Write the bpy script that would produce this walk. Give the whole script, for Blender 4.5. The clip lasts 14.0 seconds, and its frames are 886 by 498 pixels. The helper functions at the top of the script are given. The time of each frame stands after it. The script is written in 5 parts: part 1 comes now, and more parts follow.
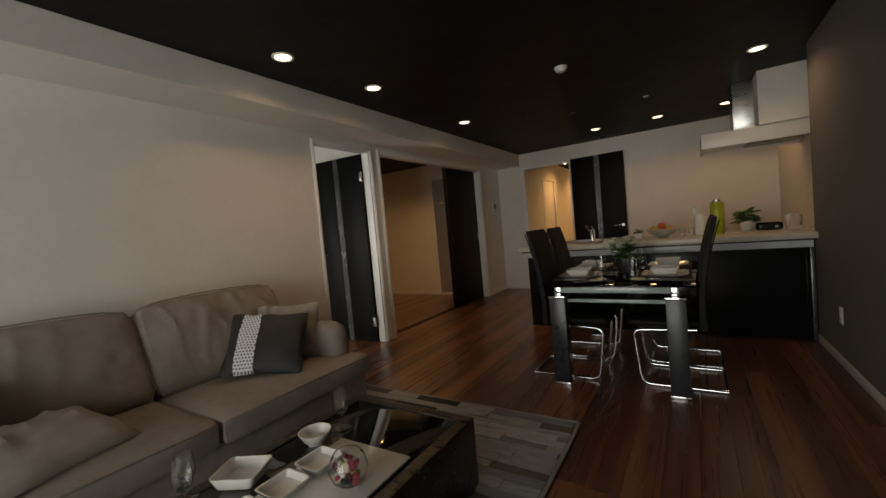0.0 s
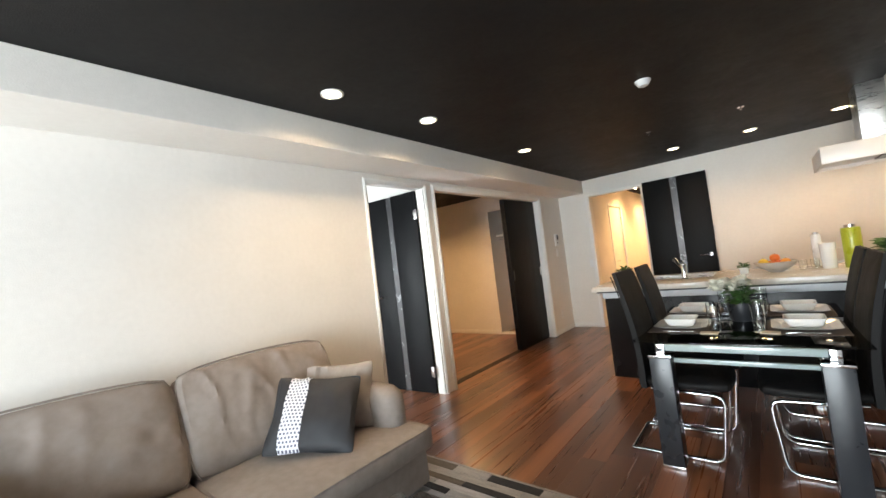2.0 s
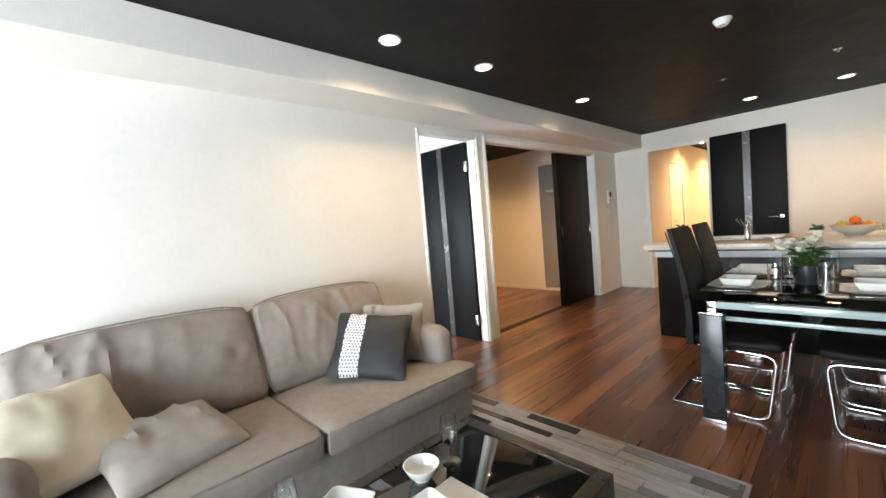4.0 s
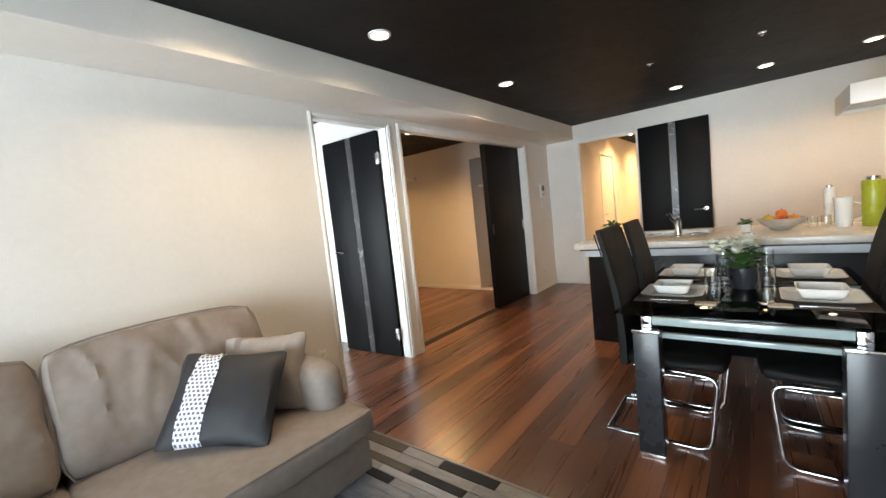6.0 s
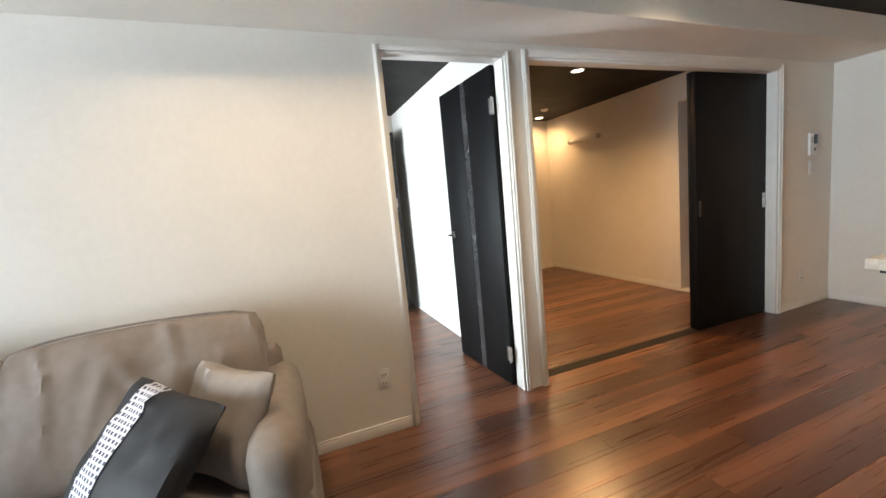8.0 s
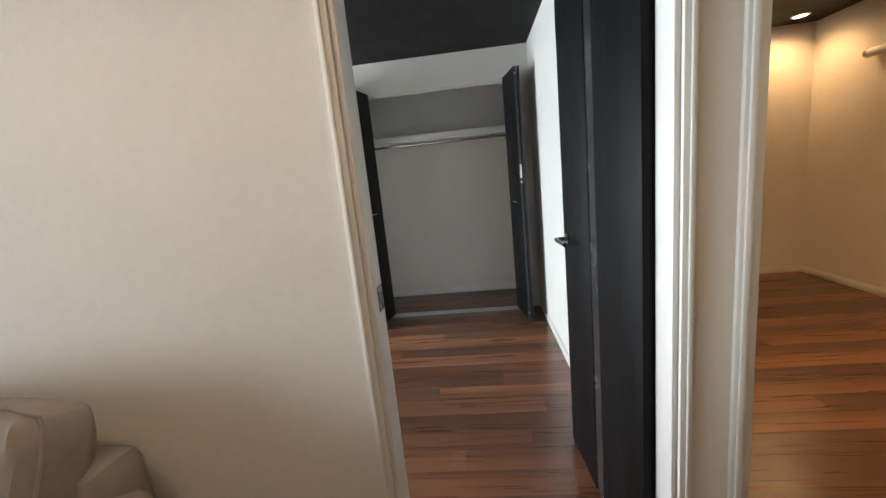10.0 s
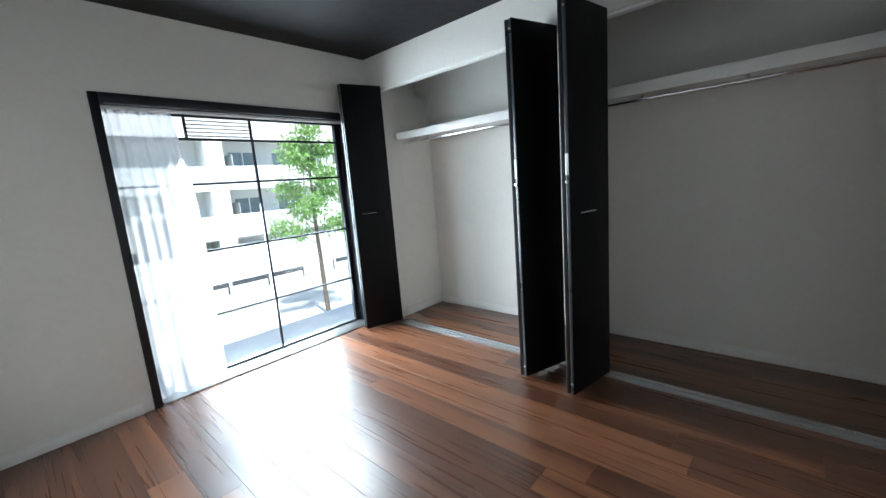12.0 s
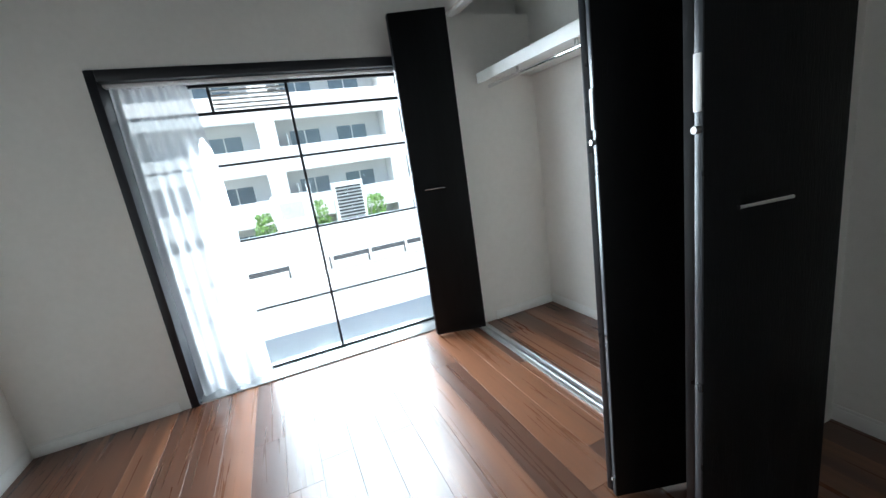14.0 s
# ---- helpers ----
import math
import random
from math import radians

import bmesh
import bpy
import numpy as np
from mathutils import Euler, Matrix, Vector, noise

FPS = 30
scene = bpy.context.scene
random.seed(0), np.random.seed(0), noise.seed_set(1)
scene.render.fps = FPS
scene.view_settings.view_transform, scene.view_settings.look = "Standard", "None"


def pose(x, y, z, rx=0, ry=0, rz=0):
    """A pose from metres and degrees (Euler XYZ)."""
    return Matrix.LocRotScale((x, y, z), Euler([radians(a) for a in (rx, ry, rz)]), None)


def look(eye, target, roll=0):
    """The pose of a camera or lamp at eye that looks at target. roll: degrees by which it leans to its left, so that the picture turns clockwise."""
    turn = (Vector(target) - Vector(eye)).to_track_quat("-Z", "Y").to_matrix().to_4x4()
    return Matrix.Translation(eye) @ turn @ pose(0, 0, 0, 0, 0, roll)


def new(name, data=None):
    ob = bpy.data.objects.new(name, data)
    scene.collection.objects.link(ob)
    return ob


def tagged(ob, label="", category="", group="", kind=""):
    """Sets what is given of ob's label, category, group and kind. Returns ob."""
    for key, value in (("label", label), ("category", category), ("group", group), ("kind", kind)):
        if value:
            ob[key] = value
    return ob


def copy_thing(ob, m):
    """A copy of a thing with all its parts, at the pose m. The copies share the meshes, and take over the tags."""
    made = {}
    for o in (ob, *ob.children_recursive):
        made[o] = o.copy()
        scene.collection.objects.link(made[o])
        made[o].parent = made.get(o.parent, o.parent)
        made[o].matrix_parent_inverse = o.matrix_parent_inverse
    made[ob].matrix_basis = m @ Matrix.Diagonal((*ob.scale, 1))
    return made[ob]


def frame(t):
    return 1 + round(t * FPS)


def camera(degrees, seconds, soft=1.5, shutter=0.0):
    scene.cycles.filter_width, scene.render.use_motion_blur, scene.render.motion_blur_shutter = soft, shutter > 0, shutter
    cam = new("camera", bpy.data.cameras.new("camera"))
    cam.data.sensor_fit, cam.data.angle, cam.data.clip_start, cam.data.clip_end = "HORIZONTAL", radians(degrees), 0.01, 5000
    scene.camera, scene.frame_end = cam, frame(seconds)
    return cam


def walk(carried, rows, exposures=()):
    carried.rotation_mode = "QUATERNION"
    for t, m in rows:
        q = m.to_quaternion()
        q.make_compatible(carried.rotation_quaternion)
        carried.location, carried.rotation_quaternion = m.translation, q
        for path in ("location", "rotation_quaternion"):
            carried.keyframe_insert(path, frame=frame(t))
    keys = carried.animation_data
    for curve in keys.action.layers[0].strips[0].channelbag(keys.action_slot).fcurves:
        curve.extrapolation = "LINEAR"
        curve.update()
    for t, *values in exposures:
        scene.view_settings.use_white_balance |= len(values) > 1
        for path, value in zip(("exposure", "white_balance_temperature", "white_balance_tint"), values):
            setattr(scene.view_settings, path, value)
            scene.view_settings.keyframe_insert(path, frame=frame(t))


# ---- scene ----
cam = camera(96.6, 14.0)
PATH = [
    (0, (2.98, 0.215, 1.199), (1.913, 1.904, 1.104), -5.2),
    (0.3, (2.89, 0.374, 1.23), (1.822, 2.063, 1.128), -3.2),
    (0.5, (2.868, 0.412, 1.236), (1.71, 2.032, 1.044), -4.1),
    (1, (2.843, 0.442, 1.294), (1.595, 2.0, 1.163), -7.8),
    (1.5, (2.75, 0.483, 1.321), (1.577, 2.102, 1.373), -7.9),
    (2, (2.695, 0.491, 1.32), (1.429, 2.037, 1.398), -6.8),
    (2.5, (2.663, 0.473, 1.288), (1.351, 1.983, 1.29), -8.5),
    (2.7, (2.661, 0.456, 1.289), (1.315, 1.935, 1.303), -7.1),
    (4.8, (2.739, 0.4, 1.273), (1.309, 1.781, 1.054), -5.3),
    (5, (2.711, 0.47, 1.285), (1.389, 1.951, 1.045), -4.6),
    (5.5, (2.592, 0.694, 1.301), (1.47, 2.333, 1.071), -5.2),
    (6, (2.572, 0.993, 1.308), (1.325, 2.547, 1.133), -6.1),
    (6.5, (2.54, 1.285, 1.309), (1.156, 2.722, 1.162), -5.3),
    (7, (2.445, 1.62, 1.316), (0.903, 2.88, 1.134), -6.3),
    (7.5, (2.386, 1.95, 1.285), (0.6, 2.82, 1.051), -4.4),
    (7.7, (2.305, 2.065, 1.306), (0.485, 2.857, 1.06), -4.7),
    (9.8, (1.11, 3.038, 1.358), (-0.862, 3.022, 1.04), -6.2),
    (10, (0.962, 3.11, 1.354), (-0.988, 2.908, 0.99), -5.8),
    (10.2, (0.825, 3.182, 1.345), (-1.092, 2.797, 0.934), -4.9),
    (10.5, (0.589, 3.206, 1.293), (-1.302, 2.678, 0.913), -4.3),
    (11, (0.205, 3.18, 1.294), (-1.663, 2.56, 0.94), -7.0),
    (11.5, (-0.103, 3.125, 1.29), (-1.789, 2.106, 0.946), -6.3),
    (12, (-0.41, 3.0, 1.285), (-1.869, 1.674, 0.951), -4.5),
    (12.5, (-0.669, 2.865, 1.253), (-1.914, 1.359, 0.829), -7.2),
    (13, (-0.937, 2.775, 1.273), (-1.837, 1.037, 0.862), -7.5),
    (13.5, (-1.319, 2.741, 1.233), (-2.278, 1.036, 0.817), -5.6),
    (14, (-1.601, 2.658, 1.255), (-2.314, 0.843, 0.809), -8.5),
]
EXPOSURES = [(0.0, -0.1, 7300, 8), (0.3, 0.9, 6700, 7), (0.6, 1.35, 6800, 7), (1.2, 1.97, 6350, 6), (2.5, 2.1, 6250, 6), (5.0, 2.2, 6050, 4), (5.6, 2.02, 6050, 4), (7.7, 2.0, 6050, 5), (9.8, 1.4, 6100, 5), (10.6, 1.2, 5950, 4), (11.0, 1.05, 5900, 3), (11.5, 1.0, 5800, 2), (12.0, 0.85, 5700, 2), (14.0, 0.75, 5700, 2)]
BED_DAY, LIV_DAY, LAMP = 68.0, 72.0, 12.5
walk(cam, [(t, look(eye, target, roll)) for t, eye, target, roll in PATH], EXPOSURES)

# ---- world and light ----
world = bpy.data.worlds.new("world")
scene.world = world
world.use_nodes = True
wn = world.node_tree
sky = wn.nodes.new("ShaderNodeTexSky")
sky.sky_type = "NISHITA"
sky.sun_disc = False
sky.sun_elevation = radians(58)
sky.sun_rotation = radians(20)
wn.links.new(sky.outputs[0], wn.nodes["Background"].inputs[0])
wn.nodes["Background"].inputs[1].default_value = 0.15


def lamp(name, kind, m, power, color, size=0.1, size_y=None, spot=120, blend=0.7, spread=180):
    data = bpy.data.lights.new(name, kind)
    data.energy, data.color = power, color
    if kind == "AREA":
        data.size, data.spread = size, radians(spread)
        if size_y:
            data.shape, data.size_y = "RECTANGLE", size_y
    elif kind == "SUN":
        data.angle = size
    else:
        data.shadow_soft_size = size
        if kind == "SPOT":
            data.spot_size, data.spot_blend = radians(spot), blend
    ob = new(name, data)
    ob.matrix_basis = m
    return ob


# the sun stands behind the flat, so that it falls on the front across the street
lamp("sun", "SUN", look((3, 10, 16), (0, 0, -0.5)), 5.0, (1.0, 0.95, 0.88), radians(0.6))
# daylight in the two window openings
lamp("bedroom_window_daylight", "AREA", look((-1.90, -0.27, 1.0), (-1.90, 3, -0.1)), BED_DAY, (0.93, 0.97, 1.0), 1.28, 1.8)
lamp("living_window_daylight", "AREA", look((1.95, -2.63, 1.12), (1.75, 3, 0.6)), LIV_DAY, (0.91, 0.965, 1.0), 2.9, 2.0)
WARM, AMBER = (1.0, 0.70, 0.43), (1.0, 0.54, 0.21)


# ---- materials ----
def material(name, a, b=None, scale=8.0, rough=0.5, metal=0.0, bump=0.0, bump_scale=None, stretch=(1, 1, 1), coat=0.0, spread=0.08, specular=0.5):
    """A surface of two near colours, mottled at two scales, with relief."""
    m = bpy.data.materials.new(name)
    m.use_nodes = True
    nt = m.node_tree
    bsdf = nt.nodes["Principled BSDF"]
    b = b or tuple(c * 0.85 for c in a)
    tc = nt.nodes.new("ShaderNodeTexCoord")
    mp = nt.nodes.new("ShaderNodeMapping")
    mp.inputs["Scale"].default_value = stretch
    nt.links.new(tc.outputs["Object"], mp.inputs[0])
    n1 = nt.nodes.new("ShaderNodeTexNoise")
    n1.inputs["Scale"].default_value, n1.inputs["Detail"].default_value = scale, 6
    n2 = nt.nodes.new("ShaderNodeTexNoise")
    n2.inputs["Scale"].default_value, n2.inputs["Detail"].default_value = scale * 0.13, 3
    add = nt.nodes.new("ShaderNodeMath")
    add.operation = "ADD"
    half = nt.nodes.new("ShaderNodeMath")
    half.operation, half.inputs[1].default_value = "MULTIPLY", 0.5
    ramp = nt.nodes.new("ShaderNodeValToRGB")
    ramp.color_ramp.elements[0].position, ramp.color_ramp.elements[1].position = 0.38, 0.62
    ramp.color_ramp.elements[0].color, ramp.color_ramp.elements[1].color = (*b, 1), (*a, 1)
    for n in (n1, n2):
        nt.links.new(mp.outputs[0], n.inputs["Vector"])
    nt.links.new(n1.outputs[0], add.inputs[0])
    nt.links.new(n2.outputs[0], add.inputs[1])
    nt.links.new(add.outputs[0], half.inputs[0])
    nt.links.new(half.outputs[0], ramp.inputs[0])
    nt.links.new(ramp.outputs[0], bsdf.inputs["Base Color"])
    rr = nt.nodes.new("ShaderNodeMapRange")
    rr.inputs["From Min"].default_value, rr.inputs["From Max"].default_value = 0.3, 0.7
    rr.inputs["To Min"].default_value, rr.inputs["To Max"].default_value = max(0.02, rough - spread), min(1, rough + spread)
    nt.links.new(half.outputs[0], rr.inputs[0])
    nt.links.new(rr.outputs[0], bsdf.inputs["Roughness"])
    bsdf.inputs["Metallic"].default_value = metal
    bsdf.inputs["Coat Weight"].default_value = coat
    bsdf.inputs["Specular IOR Level"].default_value = specular
    if bump:
        n3 = nt.nodes.new("ShaderNodeTexNoise")
        n3.inputs["Scale"].default_value, n3.inputs["Detail"].default_value = bump_scale or scale * 6, 4
        nt.links.new(mp.outputs[0], n3.inputs["Vector"])
        bp = nt.nodes.new("ShaderNodeBump")
        bp.inputs["Strength"].default_value, bp.inputs["Distance"].default_value = bump, 0.004
        nt.links.new(n3.outputs[0], bp.inputs["Height"])
        nt.links.new(bp.outputs[0], bsdf.inputs["Normal"])
    return m


def plank_material():
    """Walnut laminate: each plank its own tone and its own grain along its length."""
    m = bpy.data.materials.new("walnut_plank")
    m.use_nodes = True
    nt = m.node_tree
    bsdf = nt.nodes["Principled BSDF"]
    tc, info = nt.nodes.new("ShaderNodeTexCoord"), nt.nodes.new("ShaderNodeObjectInfo")
    shift = nt.nodes.new("ShaderNodeVectorMath")
    shift.operation = "ADD"
    mul = nt.nodes.new("ShaderNodeMath")
    mul.operation, mul.inputs[1].default_value = "MULTIPLY", 37.0
    nt.links.new(info.outputs["Random"], mul.inputs[0])
    nt.links.new(tc.outputs["Object"], shift.inputs[0])
    nt.links.new(mul.outputs[0], shift.inputs[1])
    mp = nt.nodes.new("ShaderNodeMapping")
    mp.inputs["Scale"].default_value = (26, 0.7, 4)
    nt.links.new(shift.outputs[0], mp.inputs[0])
    grain = nt.nodes.new("ShaderNodeTexNoise")
    grain.inputs["Scale"].default_value, grain.inputs["Detail"].default_value, grain.inputs["Distortion"].default_value = 1.5, 3, 1.0
    nt.links.new(mp.outputs[0], grain.inputs["Vector"])
    cloud = nt.nodes.new("ShaderNodeTexNoise")
    cloud.inputs["Scale"].default_value, cloud.inputs["Detail"].default_value = 0.35, 2
    nt.links.new(mp.outputs[0], cloud.inputs["Vector"])
    mixg = nt.nodes.new("ShaderNodeMath")
    mixg.operation = "MULTIPLY_ADD"
    mixg.inputs[1].default_value = 0.20
    nt.links.new(grain.outputs[0], mixg.inputs[0])
    half = nt.nodes.new("ShaderNodeMath")
    half.operation, half.inputs[1].default_value = "MULTIPLY", 0.70
    nt.links.new(cloud.outputs[0], half.inputs[0])
    nt.links.new(half.outputs[0], mixg.inputs[2])
    tone = nt.nodes.new("ShaderNodeMath")
    tone.operation, tone.inputs[1].default_value = "MULTIPLY_ADD", 0.34
    off = nt.nodes.new("ShaderNodeMath")
    off.operation, off.inputs[1].default_value = "SUBTRACT", 0.085
    nt.links.new(info.outputs["Random"], tone.inputs[0])
    nt.links.new(mixg.outputs[0], tone.inputs[2])
    nt.links.new(tone.outputs[0], off.inputs[0])
    ramp = nt.nodes.new("ShaderNodeValToRGB")
    e = ramp.color_ramp.elements
    e[0].position, e[0].color = 0.17, (0.046, 0.020, 0.012, 1)
    e[1].position, e[1].color = 0.80, (0.28, 0.115, 0.054, 1)
    mid = e.new(0.50)
    mid.color = (0.104, 0.040, 0.020, 1)
    nt.links.new(off.outputs[0], ramp.inputs[0])
    nt.links.new(ramp.outputs[0], bsdf.inputs["Base Color"])
    rr = nt.nodes.new("ShaderNodeMapRange")
    rr.inputs["To Min"].default_value, rr.inputs["To Max"].default_value = 0.22, 0.36
    bsdf.inputs["Specular IOR Level"].default_value = 0.95
    nt.links.new(grain.outputs[0], rr.inputs[0])
    nt.links.new(rr.outputs[0], bsdf.inputs["Roughness"])
    bp = nt.nodes.new("ShaderNodeBump")
    bp.inputs["Strength"].default_value, bp.inputs["Distance"].default_value = 0.10, 0.002
    nt.links.new(grain.outputs[0], bp.inputs["Height"])
    nt.links.new(bp.outputs[0], bsdf.inputs["Normal"])
    return m


def glass_material(name, color=(1, 1, 1), rough=0.0, clear=0.0):
    m = bpy.data.materials.new(name)
    m.use_nodes = True
    b = m.node_tree.nodes["Principled BSDF"]
    b.inputs["Base Color"].default_value = (*color, 1)
    b.inputs["Transmission Weight"].default_value = 1
    b.inputs["Roughness"].default_value = rough
    b.inputs["IOR"].default_value = 1.45
    return m


def thin_glass(name, tint, gloss=0.1):
    """A pane that light passes straight through, with a mirror gloss."""
    m = bpy.data.materials.new(name)
    m.use_nodes = True
    nt = m.node_tree
    nt.nodes.remove(nt.nodes["Principled BSDF"])
    tr, gl, mx, lw = (nt.nodes.new("ShaderNodeBsdfTransparent"), nt.nodes.new("ShaderNodeBsdfGlossy"), nt.nodes.new("ShaderNodeMixShader"), nt.nodes.new("ShaderNodeFresnel"))
    tr.inputs[0].default_value = (*tint, 1)
    gl.inputs["Roughness"].default_value = 0.02
    lw.inputs[0].default_value = 1.45
    nt.links.new(lw.outputs[0], mx.inputs[0])
    nt.links.new(tr.outputs[0], mx.inputs[1])
    nt.links.new(gl.outputs[0], mx.inputs[2])
    nt.links.new(mx.outputs[0], nt.nodes["Material Output"].inputs[0])
    return m


def sheer_material():
    m = bpy.data.materials.new("sheer_curtain")
    m.use_nodes = True
    nt = m.node_tree
    nt.nodes.remove(nt.nodes["Principled BSDF"])
    tr, df, tl, m1, m2 = (nt.nodes.new(k) for k in ("ShaderNodeBsdfTransparent", "ShaderNodeBsdfDiffuse", "ShaderNodeBsdfTranslucent", "ShaderNodeMixShader", "ShaderNodeMixShader"))
    df.inputs[0].default_value = tl.inputs[0].default_value = (0.93, 0.93, 0.96, 1)
    noise_n = nt.nodes.new("ShaderNodeTexNoise")
    noise_n.inputs["Scale"].default_value = 60
    mr = nt.nodes.new("ShaderNodeMapRange")
    mr.inputs["To Min"].default_value, mr.inputs["To Max"].default_value = 0.62, 0.78
    nt.links.new(noise_n.outputs[0], mr.inputs[0])
    m1.inputs[0].default_value = 0.8
    nt.links.new(df.outputs[0], m1.inputs[1])
    nt.links.new(tl.outputs[0], m1.inputs[2])
    nt.links.new(mr.outputs[0], m2.inputs[0])
    nt.links.new(tr.outputs[0], m2.inputs[1])
    nt.links.new(m1.outputs[0], m2.inputs[2])
    nt.links.new(m2.outputs[0], nt.nodes["Material Output"].inputs[0])
    return m


def glow(name, color, strength):
    m = bpy.data.materials.new(name)
    m.use_nodes = True
    b = m.node_tree.nodes["Principled BSDF"]
    b.inputs["Base Color"].default_value = (0.8, 0.8, 0.8, 1)
    b.inputs["Emission Color"].default_value = (*color, 1)
    b.inputs["Emission Strength"].default_value = strength
    return m


def houndstooth():
    """Small grey checks on white cloth."""
    m = bpy.data.materials.new("checked_ribbon")
    m.use_nodes = True
    nt = m.node_tree
    b = nt.nodes["Principled BSDF"]
    tc, ck = nt.nodes.new("ShaderNodeTexCoord"), nt.nodes.new("ShaderNodeTexBrick")
    ck.offset = 0.5
    ck.inputs["Scale"].default_value = 26
    ck.inputs["Color1"].default_value = ck.inputs["Color2"].default_value = (0.10, 0.11, 0.16, 1)
    ck.inputs["Mortar"].default_value = (0.75, 0.76, 0.82, 1)
    ck.inputs["Mortar Size"].default_value = 0.12
    ck.inputs["Brick Width"].default_value = 0.5
    ck.inputs["Row Height"].default_value = 0.5
    nt.links.new(tc.outputs["Object"], ck.inputs["Vector"])
    nt.links.new(ck.outputs[0], b.inputs["Base Color"])
    b.inputs["Roughness"].default_value = 0.7
    return m


WALL = material("white_wallpaper", (0.80, 0.775, 0.73), (0.765, 0.74, 0.695), 30, 0.8, bump=0.25, bump_scale=160)
GREYWALL = material("dark_grey_wallpaper", (0.165, 0.15, 0.142), (0.145, 0.132, 0.125), 30, 0.72, bump=0.3, bump_scale=160)
PALERAIL = material("pale_worktop_rail", (0.62, 0.64, 0.66), (0.56, 0.58, 0.60), 12, 0.3)
GLASSEDGE = material("polished_glass_edge", (0.38, 0.45, 0.45), (0.31, 0.38, 0.38), 9, 0.12, coat=0.4)
TRIM = material("white_trim", (0.84, 0.83, 0.80), (0.79, 0.78, 0.75), 12, 0.42, bump=0.05)
BLACKCEIL = material("black_ceiling_paper", (0.0085, 0.008, 0.008), (0.0065, 0.006, 0.006), 30, 0.62, bump=0.25, bump_scale=150, specular=0.25)
DOORBLACK = material("black_wood_grain_laminate", (0.0065, 0.0068, 0.0075), (0.004, 0.004, 0.0045), 10, 0.5, bump=0.2, bump_scale=60, stretch=(6, 6, 0.5), specular=0.15)
PANELBLACK = material("black_gloss_panel", (0.007, 0.007, 0.008), (0.005, 0.005, 0.0055), 6, 0.25, specular=0.3)
STRIP = material("grey_metal_strip", (0.13, 0.13, 0.135), (0.10, 0.10, 0.105), 20, 0.24, 0.6)
CHROME = material("chrome", (0.82, 0.82, 0.84), (0.76, 0.76, 0.78), 8, 0.08, 1.0, spread=0.04)
STEEL = material("brushed_steel", (0.58, 0.57, 0.55), (0.48, 0.47, 0.46), 16, 0.3, 1.0, stretch=(1, 12, 12))
ALU = material("aluminium_rail", (0.62, 0.63, 0.64), (0.52, 0.53, 0.54), 14, 0.32, 0.9)
SOFA = material("taupe_sofa_fabric", (0.325, 0.282, 0.254), (0.268, 0.232, 0.208), 24, 0.92, bump=0.6, bump_scale=420, specular=0.2)
BEIGE = material("beige_cushion_fabric", (0.38, 0.34, 0.31), (0.32, 0.286, 0.262), 22, 0.9, bump=0.5, bump_scale=400, specular=0.2)
CREAM = material("cream_cushion_fabric", (0.72, 0.66, 0.52), (0.64, 0.58, 0.45), 16, 0.85, bump=0.4, bump_scale=300)
BLACKCLOTH = material("black_satin", (0.026, 0.028, 0.033), (0.016, 0.017, 0.021), 14, 0.58, bump=0.3, bump_scale=300)
CHECK = houndstooth()
LEATHER = material("black_leatherette", (0.009, 0.0085, 0.0085), (0.006, 0.0055, 0.0055), 20, 0.58, bump=0.35, bump_scale=260, specular=0.2)
BLACKWOOD = material("black_stained_wood", (0.020, 0.017, 0.016), (0.012, 0.010, 0.009), 14, 0.3, bump=0.15, stretch=(1, 8, 8))
LEGBLACK = material("black_lacquered_leg", (0.030, 0.033, 0.038), (0.022, 0.024, 0.028), 10, 0.3)
BLACKGLASS = material("black_glass", (0.010, 0.011, 0.012), (0.007, 0.008, 0.009), 4, 0.04, spread=0.02, specular=0.8)
CLEAR = glass_material("clear_glass", (0.97, 0.99, 0.98))
TABLEGLASS = thin_glass("smoked_table_glass", (0.30, 0.34, 0.33))
PANE = thin_glass("window_glass", (0.95, 0.97, 0.97))
PORCELAIN = material("white_porcelain", (0.86, 0.85, 0.82), (0.82, 0.81, 0.78), 10, 0.15, coat=0.3)
MAT = material("brown_place_mat", (0.075, 0.052, 0.038), (0.05, 0.035, 0.025), 60, 0.8, bump=0.6, bump_scale=300)
NAPKIN = material("sand_napkin", (0.55, 0.47, 0.36), (0.48, 0.40, 0.30), 40, 0.9, bump=0.3)
COUNTER = material("pale_stone_worktop", (0.62, 0.575, 0.51), (0.55, 0.505, 0.44), 40, 0.25, spread=0.05)
LEAF = material("green_leaf", (0.075, 0.16, 0.035), (0.035, 0.085, 0.02), 20, 0.5)
PETAL = material("white_petal", (0.80, 0.78, 0.70), (0.72, 0.72, 0.6), 20, 0.6)
FLOOR = plank_material()
GROUT = material("dark_floor_joint", (0.014, 0.008, 0.006), None, 10, 0.6)
PLASTIC = material("white_plastic", (0.80, 0.80, 0.79), (0.77, 0.77, 0.76), 10, 0.35)
SCREEN = material("dark_screen", (0.02, 0.03, 0.06), (0.015, 0.02, 0.045), 6, 0.1)
FRAMEBLACK = material("black_window_frame", (0.012, 0.012, 0.016), (0.009, 0.009, 0.012), 10, 0.4)
SHEER = sheer_material()
BULB = glow("warm_lamp_glow", (1.0, 0.80, 0.55), 6)
HALLBULB = glow("hall_lamp_glow", (1.0, 0.72, 0.42), 5)


